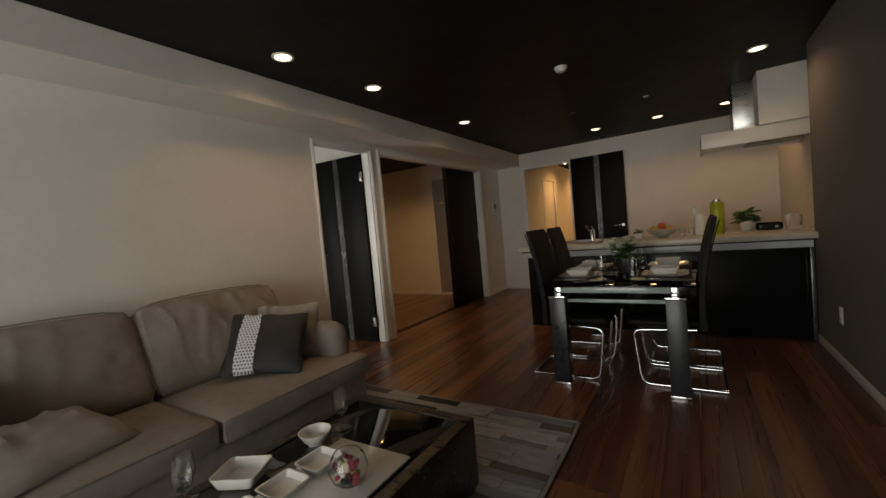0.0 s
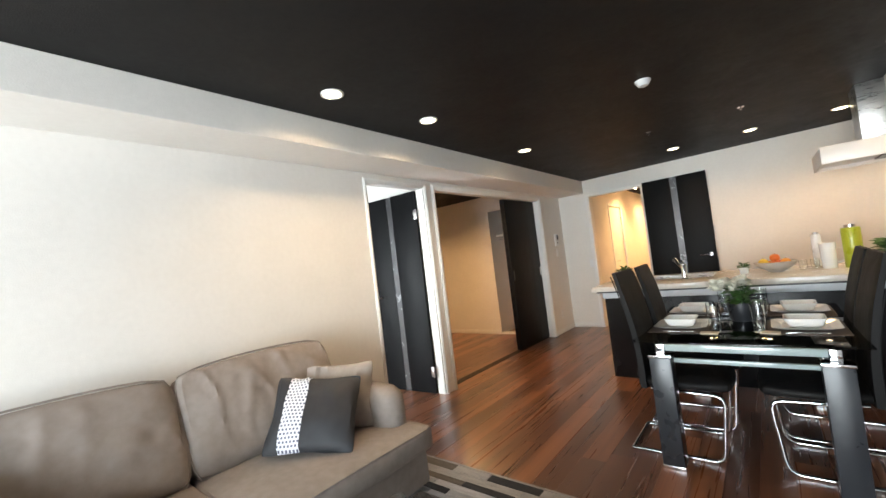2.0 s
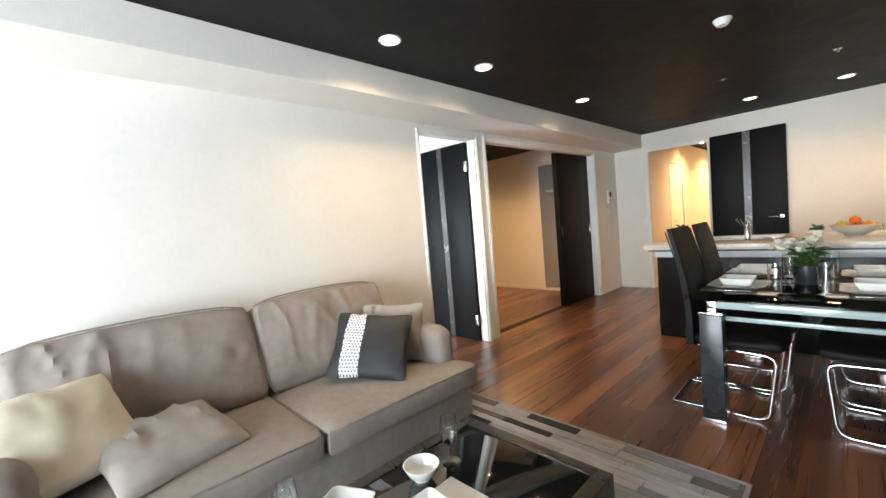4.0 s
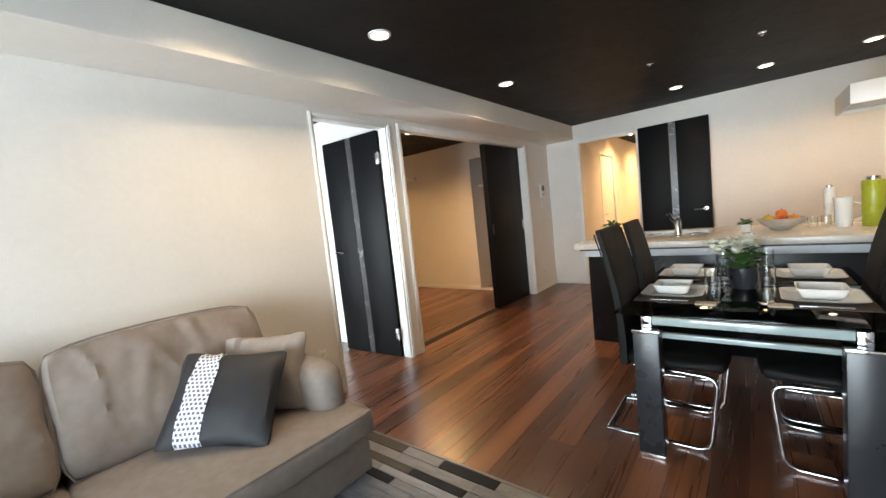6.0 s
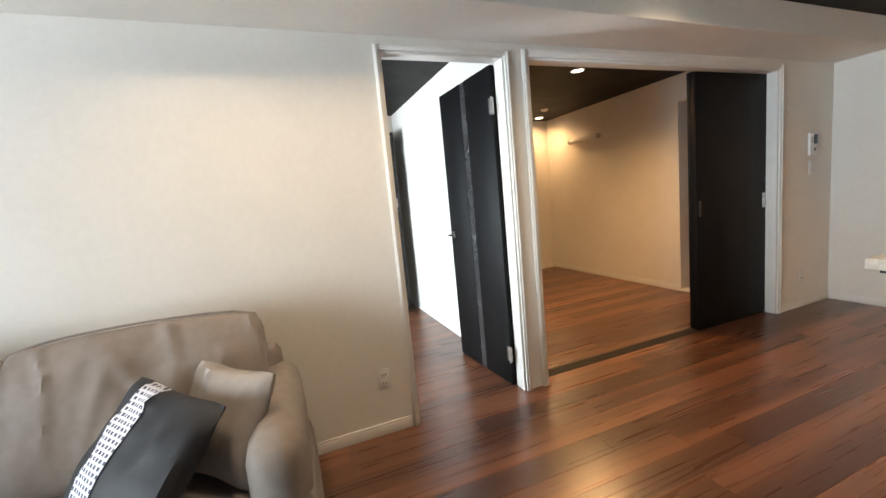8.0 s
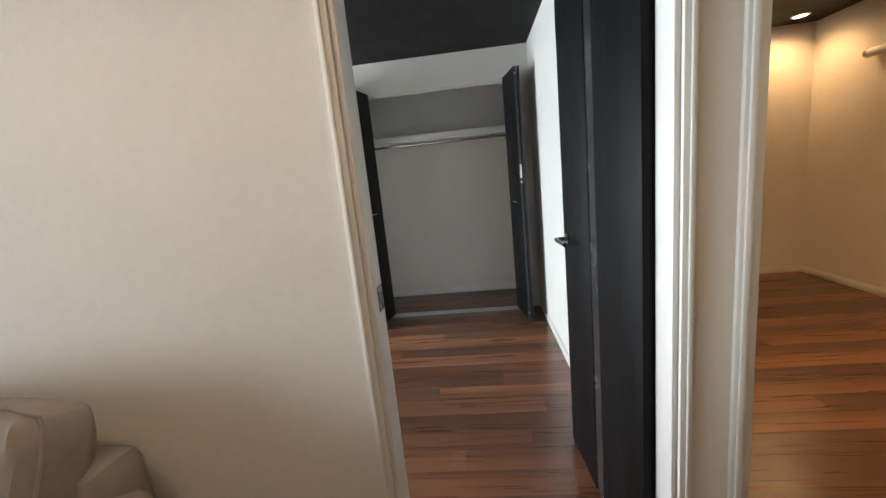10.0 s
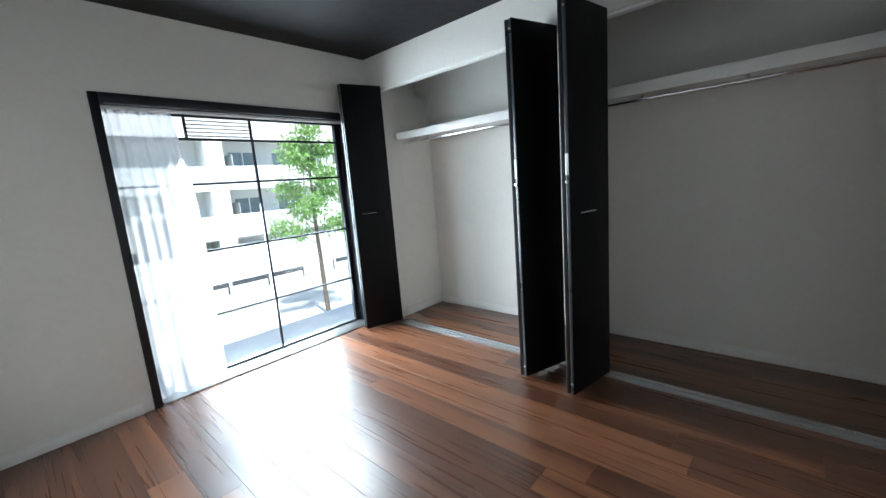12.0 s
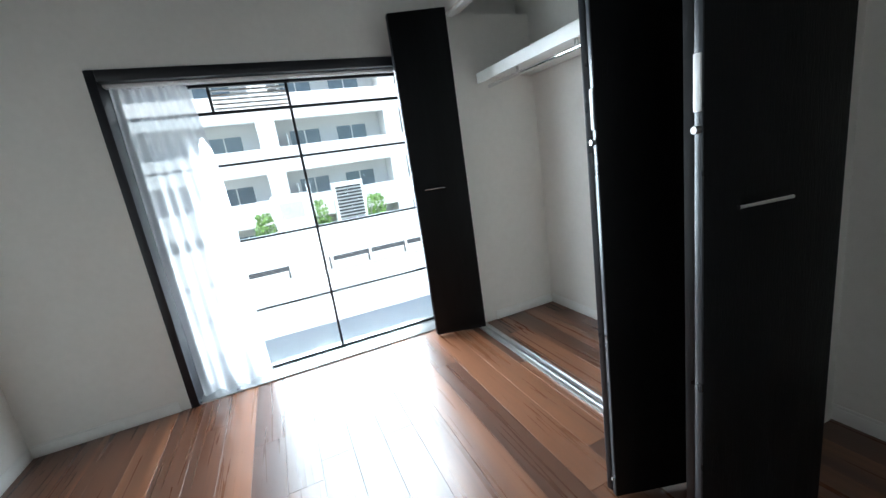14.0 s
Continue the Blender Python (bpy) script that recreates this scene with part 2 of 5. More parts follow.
# ---- mesh helpers ----
def box(a, b, bev=0.0, seg=2):
    bm = bmesh.new()
    bmesh.ops.create_cube(bm, size=1, matrix=Matrix.Translation([(p + q) / 2 for p, q in zip(a, b)]) @ Matrix.Diagonal([abs(q - p) for p, q in zip(a, b)] + [1]))
    if bev:
        bmesh.ops.bevel(bm, geom=bm.edges[:], offset=bev, segments=seg, affect="EDGES", profile=0.5)
    return bm


def join(*bms):
    out = bmesh.new()
    for b in bms:
        me = bpy.data.meshes.new("tmp")
        b.to_mesh(me)
        b.free()
        out.from_mesh(me)
        bpy.data.meshes.remove(me)
    return out


def rod(p, q, r, r2=None, seg=14):
    p, q = Vector(p), Vector(q)
    bm = bmesh.new()
    m = Matrix.Translation((p + q) / 2) @ (q - p).to_track_quat("Z", "Y").to_matrix().to_4x4()
    bmesh.ops.create_cone(bm, cap_ends=True, segments=seg, radius1=r, radius2=r if r2 is None else r2, depth=(q - p).length, matrix=m)
    return bm


def lathe(profile, seg=28, at=(0, 0, 0)):
    """A turned shape from (radius, height) pairs."""
    bm = bmesh.new()
    rings = []
    for r, z in profile:
        rings.append([bm.verts.new((at[0] + r * math.cos(2 * math.pi * i / seg), at[1] + r * math.sin(2 * math.pi * i / seg), at[2] + z)) for i in range(seg)] if r > 1e-6 else [bm.verts.new((at[0], at[1], at[2] + z))])
    for u, v in zip(rings, rings[1:]):
        for i in range(seg):
            j = (i + 1) % seg
            f = [u[i % len(u)], u[j % len(u)], v[j % len(v)], v[i % len(v)]]
            f = [x for n, x in enumerate(f) if x not in f[:n]]
            if len(f) > 2:
                bm.faces.new(f)
    bmesh.ops.recalc_face_normals(bm, faces=bm.faces[:])
    return bm


def tube(points, r, seg=10, closed=False):
    """A bent pipe through the points."""
    pts = [Vector(p) for p in points]
    bm = bmesh.new()
    rings, n = [], len(pts)
    side = None
    for i, p in enumerate(pts):
        a = pts[(i - 1) % n] if closed or i else p
        b = pts[(i + 1) % n] if closed or i < n - 1 else p
        d = (b - a).normalized()
        if side is None:
            side = d.orthogonal().normalized()
        side = (side - d * side.dot(d)).normalized()
        up = d.cross(side)
        rings.append([bm.verts.new(p + (side * math.cos(2 * math.pi * k / seg) + up * math.sin(2 * math.pi * k / seg)) * r) for k in range(seg)])
    for i in range(n if closed else n - 1):
        u, v = rings[i], rings[(i + 1) % n]
        for k in range(seg):
            bm.faces.new((u[k], u[(k + 1) % seg], v[(k + 1) % seg], v[k]))
    if not closed:
        bm.faces.new(rings[0][::-1])
        bm.faces.new(rings[-1])
    bmesh.ops.recalc_face_normals(bm, faces=bm.faces[:])
    return bm


def rounded(points, radius, steps=5):
    """The points of a bent line with its corners rounded."""
    pts = [Vector(p) for p in points]
    out = [pts[0]]
    for a, b, c in zip(pts, pts[1:], pts[2:]):
        u, v = (a - b).normalized(), (c - b).normalized()
        for s in range(steps + 1):
            t = s / steps
            out.append((b + u * radius) * (1 - t) ** 2 + b * 2 * t * (1 - t) + (b + v * radius) * t * t)
    return out + [pts[-1]]


def cushion(w, d, h, edge=0.5, cuts=11, wrinkle=0.008, seed=0, corner=0.0, power=4):
    """A stuffed cushion about the origin, w by d across and h thick, that thins towards its seams."""
    bm = bmesh.new()
    bmesh.ops.create_cube(bm, size=2)
    bmesh.ops.subdivide_edges(bm, edges=bm.edges[:], cuts=cuts, use_grid_fill=True)
    for v in bm.verts:
        x, y, z = v.co
        t = edge + (1 - edge) * ((1 - abs(x) ** power) * (1 - abs(y) ** power)) ** 0.5
        k = 1 - corner * (1 - abs(z)) * 0 - corner * (1 - min(abs(x), abs(y)) ** 2) * max(abs(x), abs(y)) ** 6
        rnd = 1 - 0.06 * (abs(x) ** 6) * (abs(y) ** 6)
        p = Vector((x * w / 2 * rnd * k, y * d / 2 * rnd * k, z * h / 2 * t))
        n = noise.noise(Vector((p.x * 6 + seed, p.y * 6, p.z * 6))) + 0.5 * noise.noise(Vector((p.x * 17, p.y * 15 + seed, p.z * 9)))
        fold = noise.noise(Vector((p.x * 7 + seed * 3 + 0.6 * p.y, p.y * 1.8, 2.0)))
        p += Vector((0, 0, 1 if z > 0 else -1)) * (n + 1.3 * max(0, 1 - abs(fold) * 7) * (1 + y) * 0.6) * wrinkle * (1 if abs(z) > 0.3 else 0.2)
        v.co = p
    return bm


def softbox(a, b, r, puff=0.0, seed=0, wrinkle=0.004, cuts=9):
    """An upholstered block with rounded edges and slightly swollen faces."""
    c = [(p + q) / 2 for p, q in zip(a, b)]
    s = [(q - p) / 2 for p, q in zip(a, b)]
    bm = bmesh.new()
    bmesh.ops.create_cube(bm, size=2)
    bmesh.ops.subdivide_edges(bm, edges=bm.edges[:], cuts=cuts, use_grid_fill=True)
    for v in bm.verts:
        u = v.co.copy()
        q = [u[i] * s[i] for i in range(3)]
        core = [max(-(s[i] - r), min(s[i] - r, q[i])) for i in range(3)]
        d = Vector([q[i] - core[i] for i in range(3)])
        if d.length > 1e-9:
            d = d.normalized() * r
        p = Vector(core) + d
        for i in range(3):
            j, k = (i + 1) % 3, (i + 2) % 3
            if abs(u[i]) > 0.99:
                p[i] += math.copysign(puff * (1 - u[j] ** 2) * (1 - u[k] ** 2), u[i])
        n = noise.noise(Vector((p.x * 5 + seed, p.y * 5, p.z * 5))) + 0.6 * noise.noise(Vector((p.x * 13, p.y * 13 + seed, p.z * 13)))
        p += p.normalized() * n * wrinkle
        v.co = p + Vector(c)
    return bm


def mesh_of(name, bm, mat, smooth=True):
    me = bpy.data.meshes.new(name)
    bm.to_mesh(me)
    bm.free()
    me.materials.append(mat)
    if smooth:
        me.shade_smooth()
        me.set_sharp_from_angle(angle=radians(38))
    return me


def part(name, bm, mat, parent, label="", smooth=True):
    ob = new(name, mesh_of(name, bm, mat, smooth))
    ob.parent = parent
    return tagged(ob, label)


def thing(name, m, label, category, group="", kind=""):
    ob = new(name)
    ob.empty_display_size = 0.1
    ob.matrix_basis = m if isinstance(m, Matrix) else Matrix.Translation(m)
    return tagged(ob, label, category, group, kind)


def single(name, bm, mat, label, category, m=None, group="", kind="", smooth=True):
    ob = new(name, mesh_of(name, bm, mat, smooth))
    if m is not None:
        ob.matrix_basis = m
    return tagged(ob, label, category, group, kind)


def setting(name, bm, mat, label="", category="", smooth=False):
    return single(name, bm, mat, label, category or name.split("_")[0], kind="structure", smooth=smooth)


def moved(bm, m):
    bm.transform(m)
    return bm


# ---- large structure ----
CEIL, T = 2.42, 0.09
setting("floor", join(box((-0.12, -2.8, -0.12), (4.2, 12.2, -0.012)), box((-4.0, -0.30, -0.12), (-0.12, 12.2, -0.012))), GROUT, "dark walnut plank floor through all the rooms", "floor")
setting("ceiling", join(box((-0.12, -2.8, CEIL), (4.2, 12.2, CEIL + 0.12)), box((-4.0, -0.30, CEIL), (-0.12, 12.2, CEIL + 0.12))), BLACKCEIL, "matt black papered ceiling", "ceiling")

# the long wall between living room and bedrooms, with two openings
setting("wall_west", join(
    box((-T, -2.75, 0), (0, 2.798, CEIL)), box((-T, 2.798, 2.145), (0, 3.575, CEIL)), box((-T, 3.575, 0), (0, 3.735, CEIL)),
    box((-T, 3.735, 2.145), (0, 6.262, CEIL)), box((-T, 6.262, 0), (0, 7.07, CEIL))), WALL, "off-white papered wall with two door openings", "wall")
setting("beam", box((0.002, -2.75, 2.215), (0.435, 7.068, CEIL - 0.002), 0.004), WALL, "white boxed beam along the ceiling edge", "beam")
setting("wall_north", join(
    box((0, 7.07, 0), (0.50, 7.2, CEIL)), box((0.50, 7.07, 2.14), (1.31, 7.2, CEIL)), box((1.31, 7.07, 0), (4.1, 7.2, CEIL))), WALL, "white end wall of the kitchen with the hall opening", "wall")
setting("wall_east", box((3.83, -2.75, 0), (4.1, 4.55, CEIL)), GREYWALL, "dark grey papered side wall of the living room", "wall")
setting("wall_kitchen", box((4.0, 4.55, 0), (4.1, 7.07, CEIL)), WALL, "white side wall of the kitchen", "wall")
# window wall behind the walker
setting("wall_south", join(
    box((-T, -2.75, 0), (0.5, -2.6, CEIL)), box((3.4, -2.75, 0), (4.1, -2.6, CEIL)), box((0.5, -2.75, 2.12), (3.4, -2.6, CEIL))), WALL, "white window wall of the living room", "wall")
# bedroom
setting("wall_bedroom_north", box((-3.58, 3.63, 0), (-T, 3.735, CEIL)), WALL, "white wall between the two bedrooms", "wall")
setting("wall_bedroom_window", join(
    box((-0.855, -0.30, 0), (-T, 0.01, CEIL)), box((-2.66, -0.30, 1.935), (-0.855, 0.01, CEIL)), box((-3.58, -0.30, 0), (-2.66, 0.01, CEIL))), WALL, "white bedroom wall round the balcony window", "wall")
setting("wall_closet_back", box((-3.58, 0.01, 0), (-3.47, 3.63, CEIL)), WALL, "white back wall of the built-in closet", "wall")
ch = thing("closet_front", (0, 0, 0), "white header and jambs of the built-in closet", "closet front", kind="structure")
part("header", box((-2.93, 0.01, 2.135), (-2.83, 3.63, CEIL)), WALL, ch, smooth=False)
part("jamb", box((-3.47, 0.012, 0), (-2.83, 0.15, 2.135)), WALL, ch, smooth=False)
part("jamb", box((-2.93, 3.55, 0), (-2.83, 3.628, 2.135)), WALL, ch, smooth=False)
part("middle_post", box((-2.92, 1.885, 0.03), (-2.86, 1.925, 2.135)), WALL, ch, smooth=False)
# second room behind the sliding door
setting("wall_room_west", box((-3.47, 3.735, 0), (-3.36, 6.5, CEIL)), WALL, "white far wall of the second bedroom", "wall")
setting("wall_room_north", join(
    box((-3.36, 6.38, 0), (-1.03, 6.48, CEIL)), box((-1.03, 6.38, 2.14), (-T, 6.48, CEIL)), box((-0.20, 6.38, 0), (-T, 6.48, 2.14)),
    box((-1.15, 6.48, 0), (-1.05, 7.07, CEIL)), box((-1.15, 7.0, 0), (-T, 7.1, CEIL))), WALL, "white wall of the second bedroom with a closet niche", "wall")
# hall
setting("wall_hall_west", join(box((0.36, 7.2, 0), (0.50, 8.1, CEIL)), box((0.36, 8.1, 2.05), (0.50, 8.9, CEIL)), box((0.36, 8.9, 0), (0.50, 11.4, CEIL))), WALL, "white hall wall with a door", "wall")
setting("wall_hall_east", box((1.55, 7.2, 0), (1.68, 11.4, CEIL)), WALL, "white hall wall", "wall")
setting("wall_hall_end", box((0.36, 11.4, 0), (1.68, 11.52, CEIL)), WALL, "white wall at the end of the hall", "wall")
# ring that closes the rest of the flat
setting("wall_outer", join(box((-3.69, -0.30, 0), (-3.585, 7.2, CEIL)), box((-3.585, 7.1, 0), (-T, 7.2, CEIL))), WALL, "plain outer wall", "wall")


def casing(name, y0, y1, top, label):
    """A moulded white door frame round an opening of the long wall, with its lining."""
    w = 0.030 if y0 < 3 else 0.045
    ob = thing(name, (0, 0, 0), label, "door frame", kind="structure")
    for y, side in ((y0 - w, 1), (y1, -1)):
        inner = y + w if side > 0 else y
        part("frame_post", join(box((0.0, y, 0), (0.014, y + w, top + w), 0.003), box((0.014, y + w * 0.2 if side > 0 else y + w * 0.45, 0), (0.022, y + (w * 0.55 if side > 0 else w * 0.8), top + w * 0.8), 0.003)), TRIM, ob)
        part("lining", box((-T - 0.008, inner - 0.002 if side > 0 else inner - 0.013, 0), (-0.002, inner + 0.013 if side > 0 else inner + 0.002, top), 0.002), TRIM, ob)
        part("back_frame_post", box((-T - 0.014, y, 0), (-T, y + w, top + w), 0.003), TRIM, ob)
    part("head", join(box((0.0, y0 + 0.001, top), (0.0138, y1 - 0.001, top + w), 0.003), box((0.0138, y0, top + w * 0.4), (0.0215, y1, top + w * 0.75), 0.003)), TRIM, ob)
    part("head_lining", box((-T - 0.008, y0 + 0.013, top - 0.012), (-0.002, y1 - 0.013, top + 0.002), 0.002), TRIM, ob)
    return ob


frame_1 = casing("door_frame_1", 2.803, 3.57, 2.14, "white moulded frame of the bedroom door")
part("strike_plate", box((-0.085, 2.8155, 1.005), (-0.045, 2.819, 1.075), 0.001), STRIP, frame_1, "dark steel strike plate with a dark slot")
part("strike_slot", box((-0.074, 2.8185, 1.022), (-0.056, 2.8202, 1.058)), FRAMEBLACK, frame_1)
casing("door_frame_2", 3.74, 6.257, 2.14, "white moulded frame of the wide sliding door opening")


def baseboard(name, runs):
    ob = thing(name, (0, 0, 0), "low white baseboard along the wall", "baseboard", kind="structure")
    for (x0, y0), (x1, y1) in runs:
        part("board", join(box((x0, y0, 0), (x1, y1, 0.058), 0.003), box((x0 + 0.0015, y0 + 0.0015, 0.056), (x1 - 0.0015, y1 - 0.0015, 0.072), 0.003)), TRIM, ob)
    return ob


baseboard("baseboard_living", [((0, -2.55), (0.009, 2.770)), ((0, 6.306), (0.009, 7.06)), ((0.01, 7.061), (0.49, 7.07)), ((3.821, -2.55), (3.83, 4.54)), ((1.33, 7.061), (3.99, 7.07))])
baseboard("baseboard_bedroom", [((-0.80, 0.01), (-0.10, 0.019)), ((-0.099, 0.02), (-0.09, 2.77)), ((-2.82, 3.621), (-0.14, 3.63)), ((-3.47, 0.16), (-3.461, 3.62)), ((-3.46, 0.15), (-2.94, 0.159))])
baseboard("baseboard_room", [((-3.35, 6.371), (-1.04, 6.38)), ((-3.36, 3.74), (-3.351, 6.37))])

# hall opening frame, hall doors
hallframe = thing("door_frame_3", (0, 0, 0), "white frame of the hall doorway", "door frame", kind="structure")
part("frame_post", box((0.455, 7.055, 0), (0.50, 7.07, 2.18), 0.003), TRIM, hallframe)
part("lining", box((0.498, 7.06, 0), (0.512, 7.21, 2.14), 0.002), TRIM, hallframe)
part("lining", box((1.296, 7.06, 0), (1.308, 7.21, 2.14), 0.002), TRIM, hallframe)
part("head", box((0.50, 7.055, 2.138), (1.32, 7.07, 2.18), 0.003), TRIM, hallframe)
hd = thing("door_4", (0.50, 8.5, 0), "white panelled hall door, closed", "door", kind="structure")
part("leaf", box((-0.06, -0.38, 0.01), (-0.02, 0.38, 2.03), 0.003), TRIM, hd)
part("frame", join(box((-0.01, -0.44, 0), (0.012, -0.385, 2.08), 0.003), box((-0.01, 0.385, 0), (0.012, 0.44, 2.08), 0.003), box((-0.01, -0.384, 2.032), (0.012, 0.384, 2.08), 0.003)), TRIM, hd)
part("handle", join(rod((-0.02, -0.31, 1.0), (0.03, -0.31, 1.0), 0.01), rod((0.03, -0.31, 1.0), (0.03, -0.20, 1.0), 0.008)), CHROME, hd, "chrome lever handle")
ed = thing("door_5", (1.02, 11.4, 0), "white entrance door at the end of the hall, closed", "door", kind="structure")
part("leaf", box((-0.40, -0.04, 0.02), (0.40, -0.002, 2.0), 0.004), TRIM, ed)
for zz in (0.15, 1.1):
    part("panel", box((-0.30, -0.052, zz), (0.30, -0.04, zz + 0.78), 0.006), TRIM, ed)
part("handle", tube(rounded([(0.32, -0.05, 0.85), (0.32, -0.09, 0.85), (0.32, -0.09, 1.25), (0.32, -0.05, 1.25)], 0.02), 0.012), STEEL, ed, "steel pull handle")
part("transom_light", box((-0.40, -0.03, 2.03), (0.40, -0.004, 2.33), 0.004), material("frosted_transom", (0.42, 0.52, 0.58), None, 10, 0.2), ed, "pale blue frosted transom")


# ---- doors ----
def panel_door(name, m, w, h, label, handle_side=1, hinges=True):
    """A black flush door with a grey metal strip down its middle; local x from the hinge, y its thickness."""
    d = thing(name, m, label, "door", kind="structure")
    a, b = w * 0.455, w * 0.555
    part("leaf_panel", box((0, 0, 0.008), (a, 0.036, h), 0.003), DOORBLACK, d)
    part("leaf_panel", box((b, 0, 0.008), (w, 0.036, h), 0.003), DOORBLACK, d)
    part("middle_strip", box((a, 0.004, 0.008), (b, 0.032, h - 0.002)), STRIP, d, "recessed grey metal strip")
    x = w - 0.06
    for s, y in ((1, 0.036), (-1, 0.0)):
        lever = part("handle", join(rod((x, y, 1.03), (x, y + s * 0.055, 1.03), 0.010), tube(rounded([(x, y + s * 0.05, 1.03), (x - 0.03, y + s * 0.055, 1.03), (x - 0.125, y + s * 0.05, 1.028)], 0.015), 0.009)), CHROME, d, "chrome lever handle")
        part("rose", rod((x, y, 1.03), (x, y + s * 0.008, 1.03), 0.025, seg=20), CHROME, lever)
    if hinges:
        for z in (0.23, h - 0.25):
            part("hinge", join(box((-0.012, 0.028, z - 0.05), (0.03, 0.043, z + 0.05), 0.003), rod((-0.008, 0.044, z - 0.055), (-0.008, 0.044, z + 0.055), 0.008)), STEEL, d, "steel door hinge")
    return d


ang = math.degrees(math.atan2(3.512 - 3.562, -0.75))
panel_door("door_1", pose(-0.105, 3.562, 0, 0, 0, ang), 0.74, 2.125, "black wooden bedroom door with a grey strip, standing wide open")
panel_door("door_2", pose(1.325, 7.05, 0, 0, 0, -2.55), 0.815, 2.185, "black wooden hall door with a grey strip, folded back against the wall", hinges=False)
sd = thing("door_3", (-0.105, 5.35, 0), "black sliding door leaf pushed half open", "sliding door", kind="structure")
part("leaf", box((-0.018, 0, 0.012), (0.018, 0.905, 2.135), 0.003), DOORBLACK, sd)
part("pull", join(box((0.018, 0.845, 0.98), (0.0215, 0.885, 1.11), 0.001), box((0.0215, 0.85, 0.985), (0.023, 0.857, 1.105))), STEEL, sd, "flush steel finger pull")
part("pull", box((0.018, 0.02, 0.98), (0.0205, 0.05, 1.11), 0.001), FRAMEBLACK, sd, "dark finger pull")
sd2 = thing("door_6", (-0.15, 5.36, 0), "second black sliding door leaf behind the first", "sliding door", kind="structure")
part("leaf", box((-0.016, 0, 0.012), (0.016, 0.90, 2.135), 0.003), DOORBLACK, sd2)
setting("threshold", join(box((-0.175, 3.76, -0.004), (-0.085, 6.25, 0.004)), box((-0.150, 3.76, 0.004), (-0.143, 6.25, 0.007)), box((-0.115, 3.76, 0.004), (-0.108, 6.25, 0.007))), GROUT, "dark floor track of the sliding door", "track")


# ---- closet of the bedroom ----
def closet_leaf(name, hinge, apex, handle, bracket, label):
    """One leaf of a folding closet door between two points of the plan."""
    (x0, y0), (x1, y1) = hinge, apex
    w, a = math.hypot(x1 - x0, y1 - y0), math.degrees(math.atan2(y1 - y0, x1 - x0))
    d = thing(name, pose(x0, y0, 0, 0, 0, a), label, "closet door", "folding closet doors")
    part("panel", box((0.004, -0.010, 0.022), (w, 0.010, 2.145), 0.002), DOORBLACK, d)
    part("edge_strip", box((w, -0.0098, 0.024), (w + 0.004, 0.0098, 2.143), 0.001), LEGBLACK, d)
    if handle:
        s = handle
        part("bar_handle", join(rod((w * 0.45, s * 0.026, 1.065), (w * 0.82, s * 0.026, 1.065), 0.005), rod((w * 0.50, s * 0.009, 1.065), (w * 0.50, s * 0.026, 1.065), 0.004), rod((w * 0.77, s * 0.009, 1.065), (w * 0.77, s * 0.026, 1.065), 0.004)), CHROME, d, "slim chrome bar handle")
    if bracket:
        part("hinge_plate", box((w + 0.004, -0.009, 1.27), (w + 0.008, 0.009, 1.38), 0.001), PLASTIC, d, "white hinge plate")
        part("catch", join(rod((w + 0.004, 0, 1.235), (w + 0.016, 0, 1.235), 0.008), rod((w + 0.004, 0, 0.09), (w + 0.010, 0, 0.09), 0.006), rod((w + 0.004, 0, 2.09), (w + 0.010, 0, 2.09), 0.006)), STEEL, d)
    return d


closet_leaf("closet_door", (-2.80, 0.24), (-2.455, 0.137), 1, False, "black folding closet door leaf, folded open")
closet_leaf("closet_door", (-2.80, 0.165), (-2.457, 0.110), 0, False, "black folding closet door leaf, folded open")
closet_leaf("closet_door", (-2.80, 1.875), (-2.462, 1.765), 0, True, "black folding closet door leaf, folded open")
closet_leaf("closet_door", (-2.80, 1.68), (-2.466, 1.738), 0, False, "black folding closet door leaf, folded open")
closet_leaf("closet_door", (-2.80, 2.165), (-2.415, 2.098), 1, True, "black folding closet door leaf, folded open")
closet_leaf("closet_door", (-2.80, 1.955), (-2.420, 2.072), 0, False, "black folding closet door leaf, folded open")
closet_leaf("closet_door", (-2.80, 3.405), (-2.41, 3.470), -1, True, "black folding closet door leaf, folded open")
closet_leaf("closet_door", (-2.80, 3.53), (-2.415, 3.497), 0, False, "black folding closet door leaf, folded open")
rail = thing("closet_rail", (-2.80, 1.85, 0), "double aluminium floor rail of the closet doors", "rail", kind="structure")
for x in (-0.022, 0.022):
    part("track", join(box((x - 0.017, -1.69, -0.004), (x - 0.013, 1.69, 0.012)), box((x + 0.013, -1.69, -0.004), (x + 0.017, 1.69, 0.012)), box((x - 0.013, -1.69, -0.004), (x + 0.013, 1.69, 0.006))), ALU, rail)
part("top_track", box((-0.085, -1.69, 2.118), (-0.045, 1.69, 2.134)), TRIM, rail)
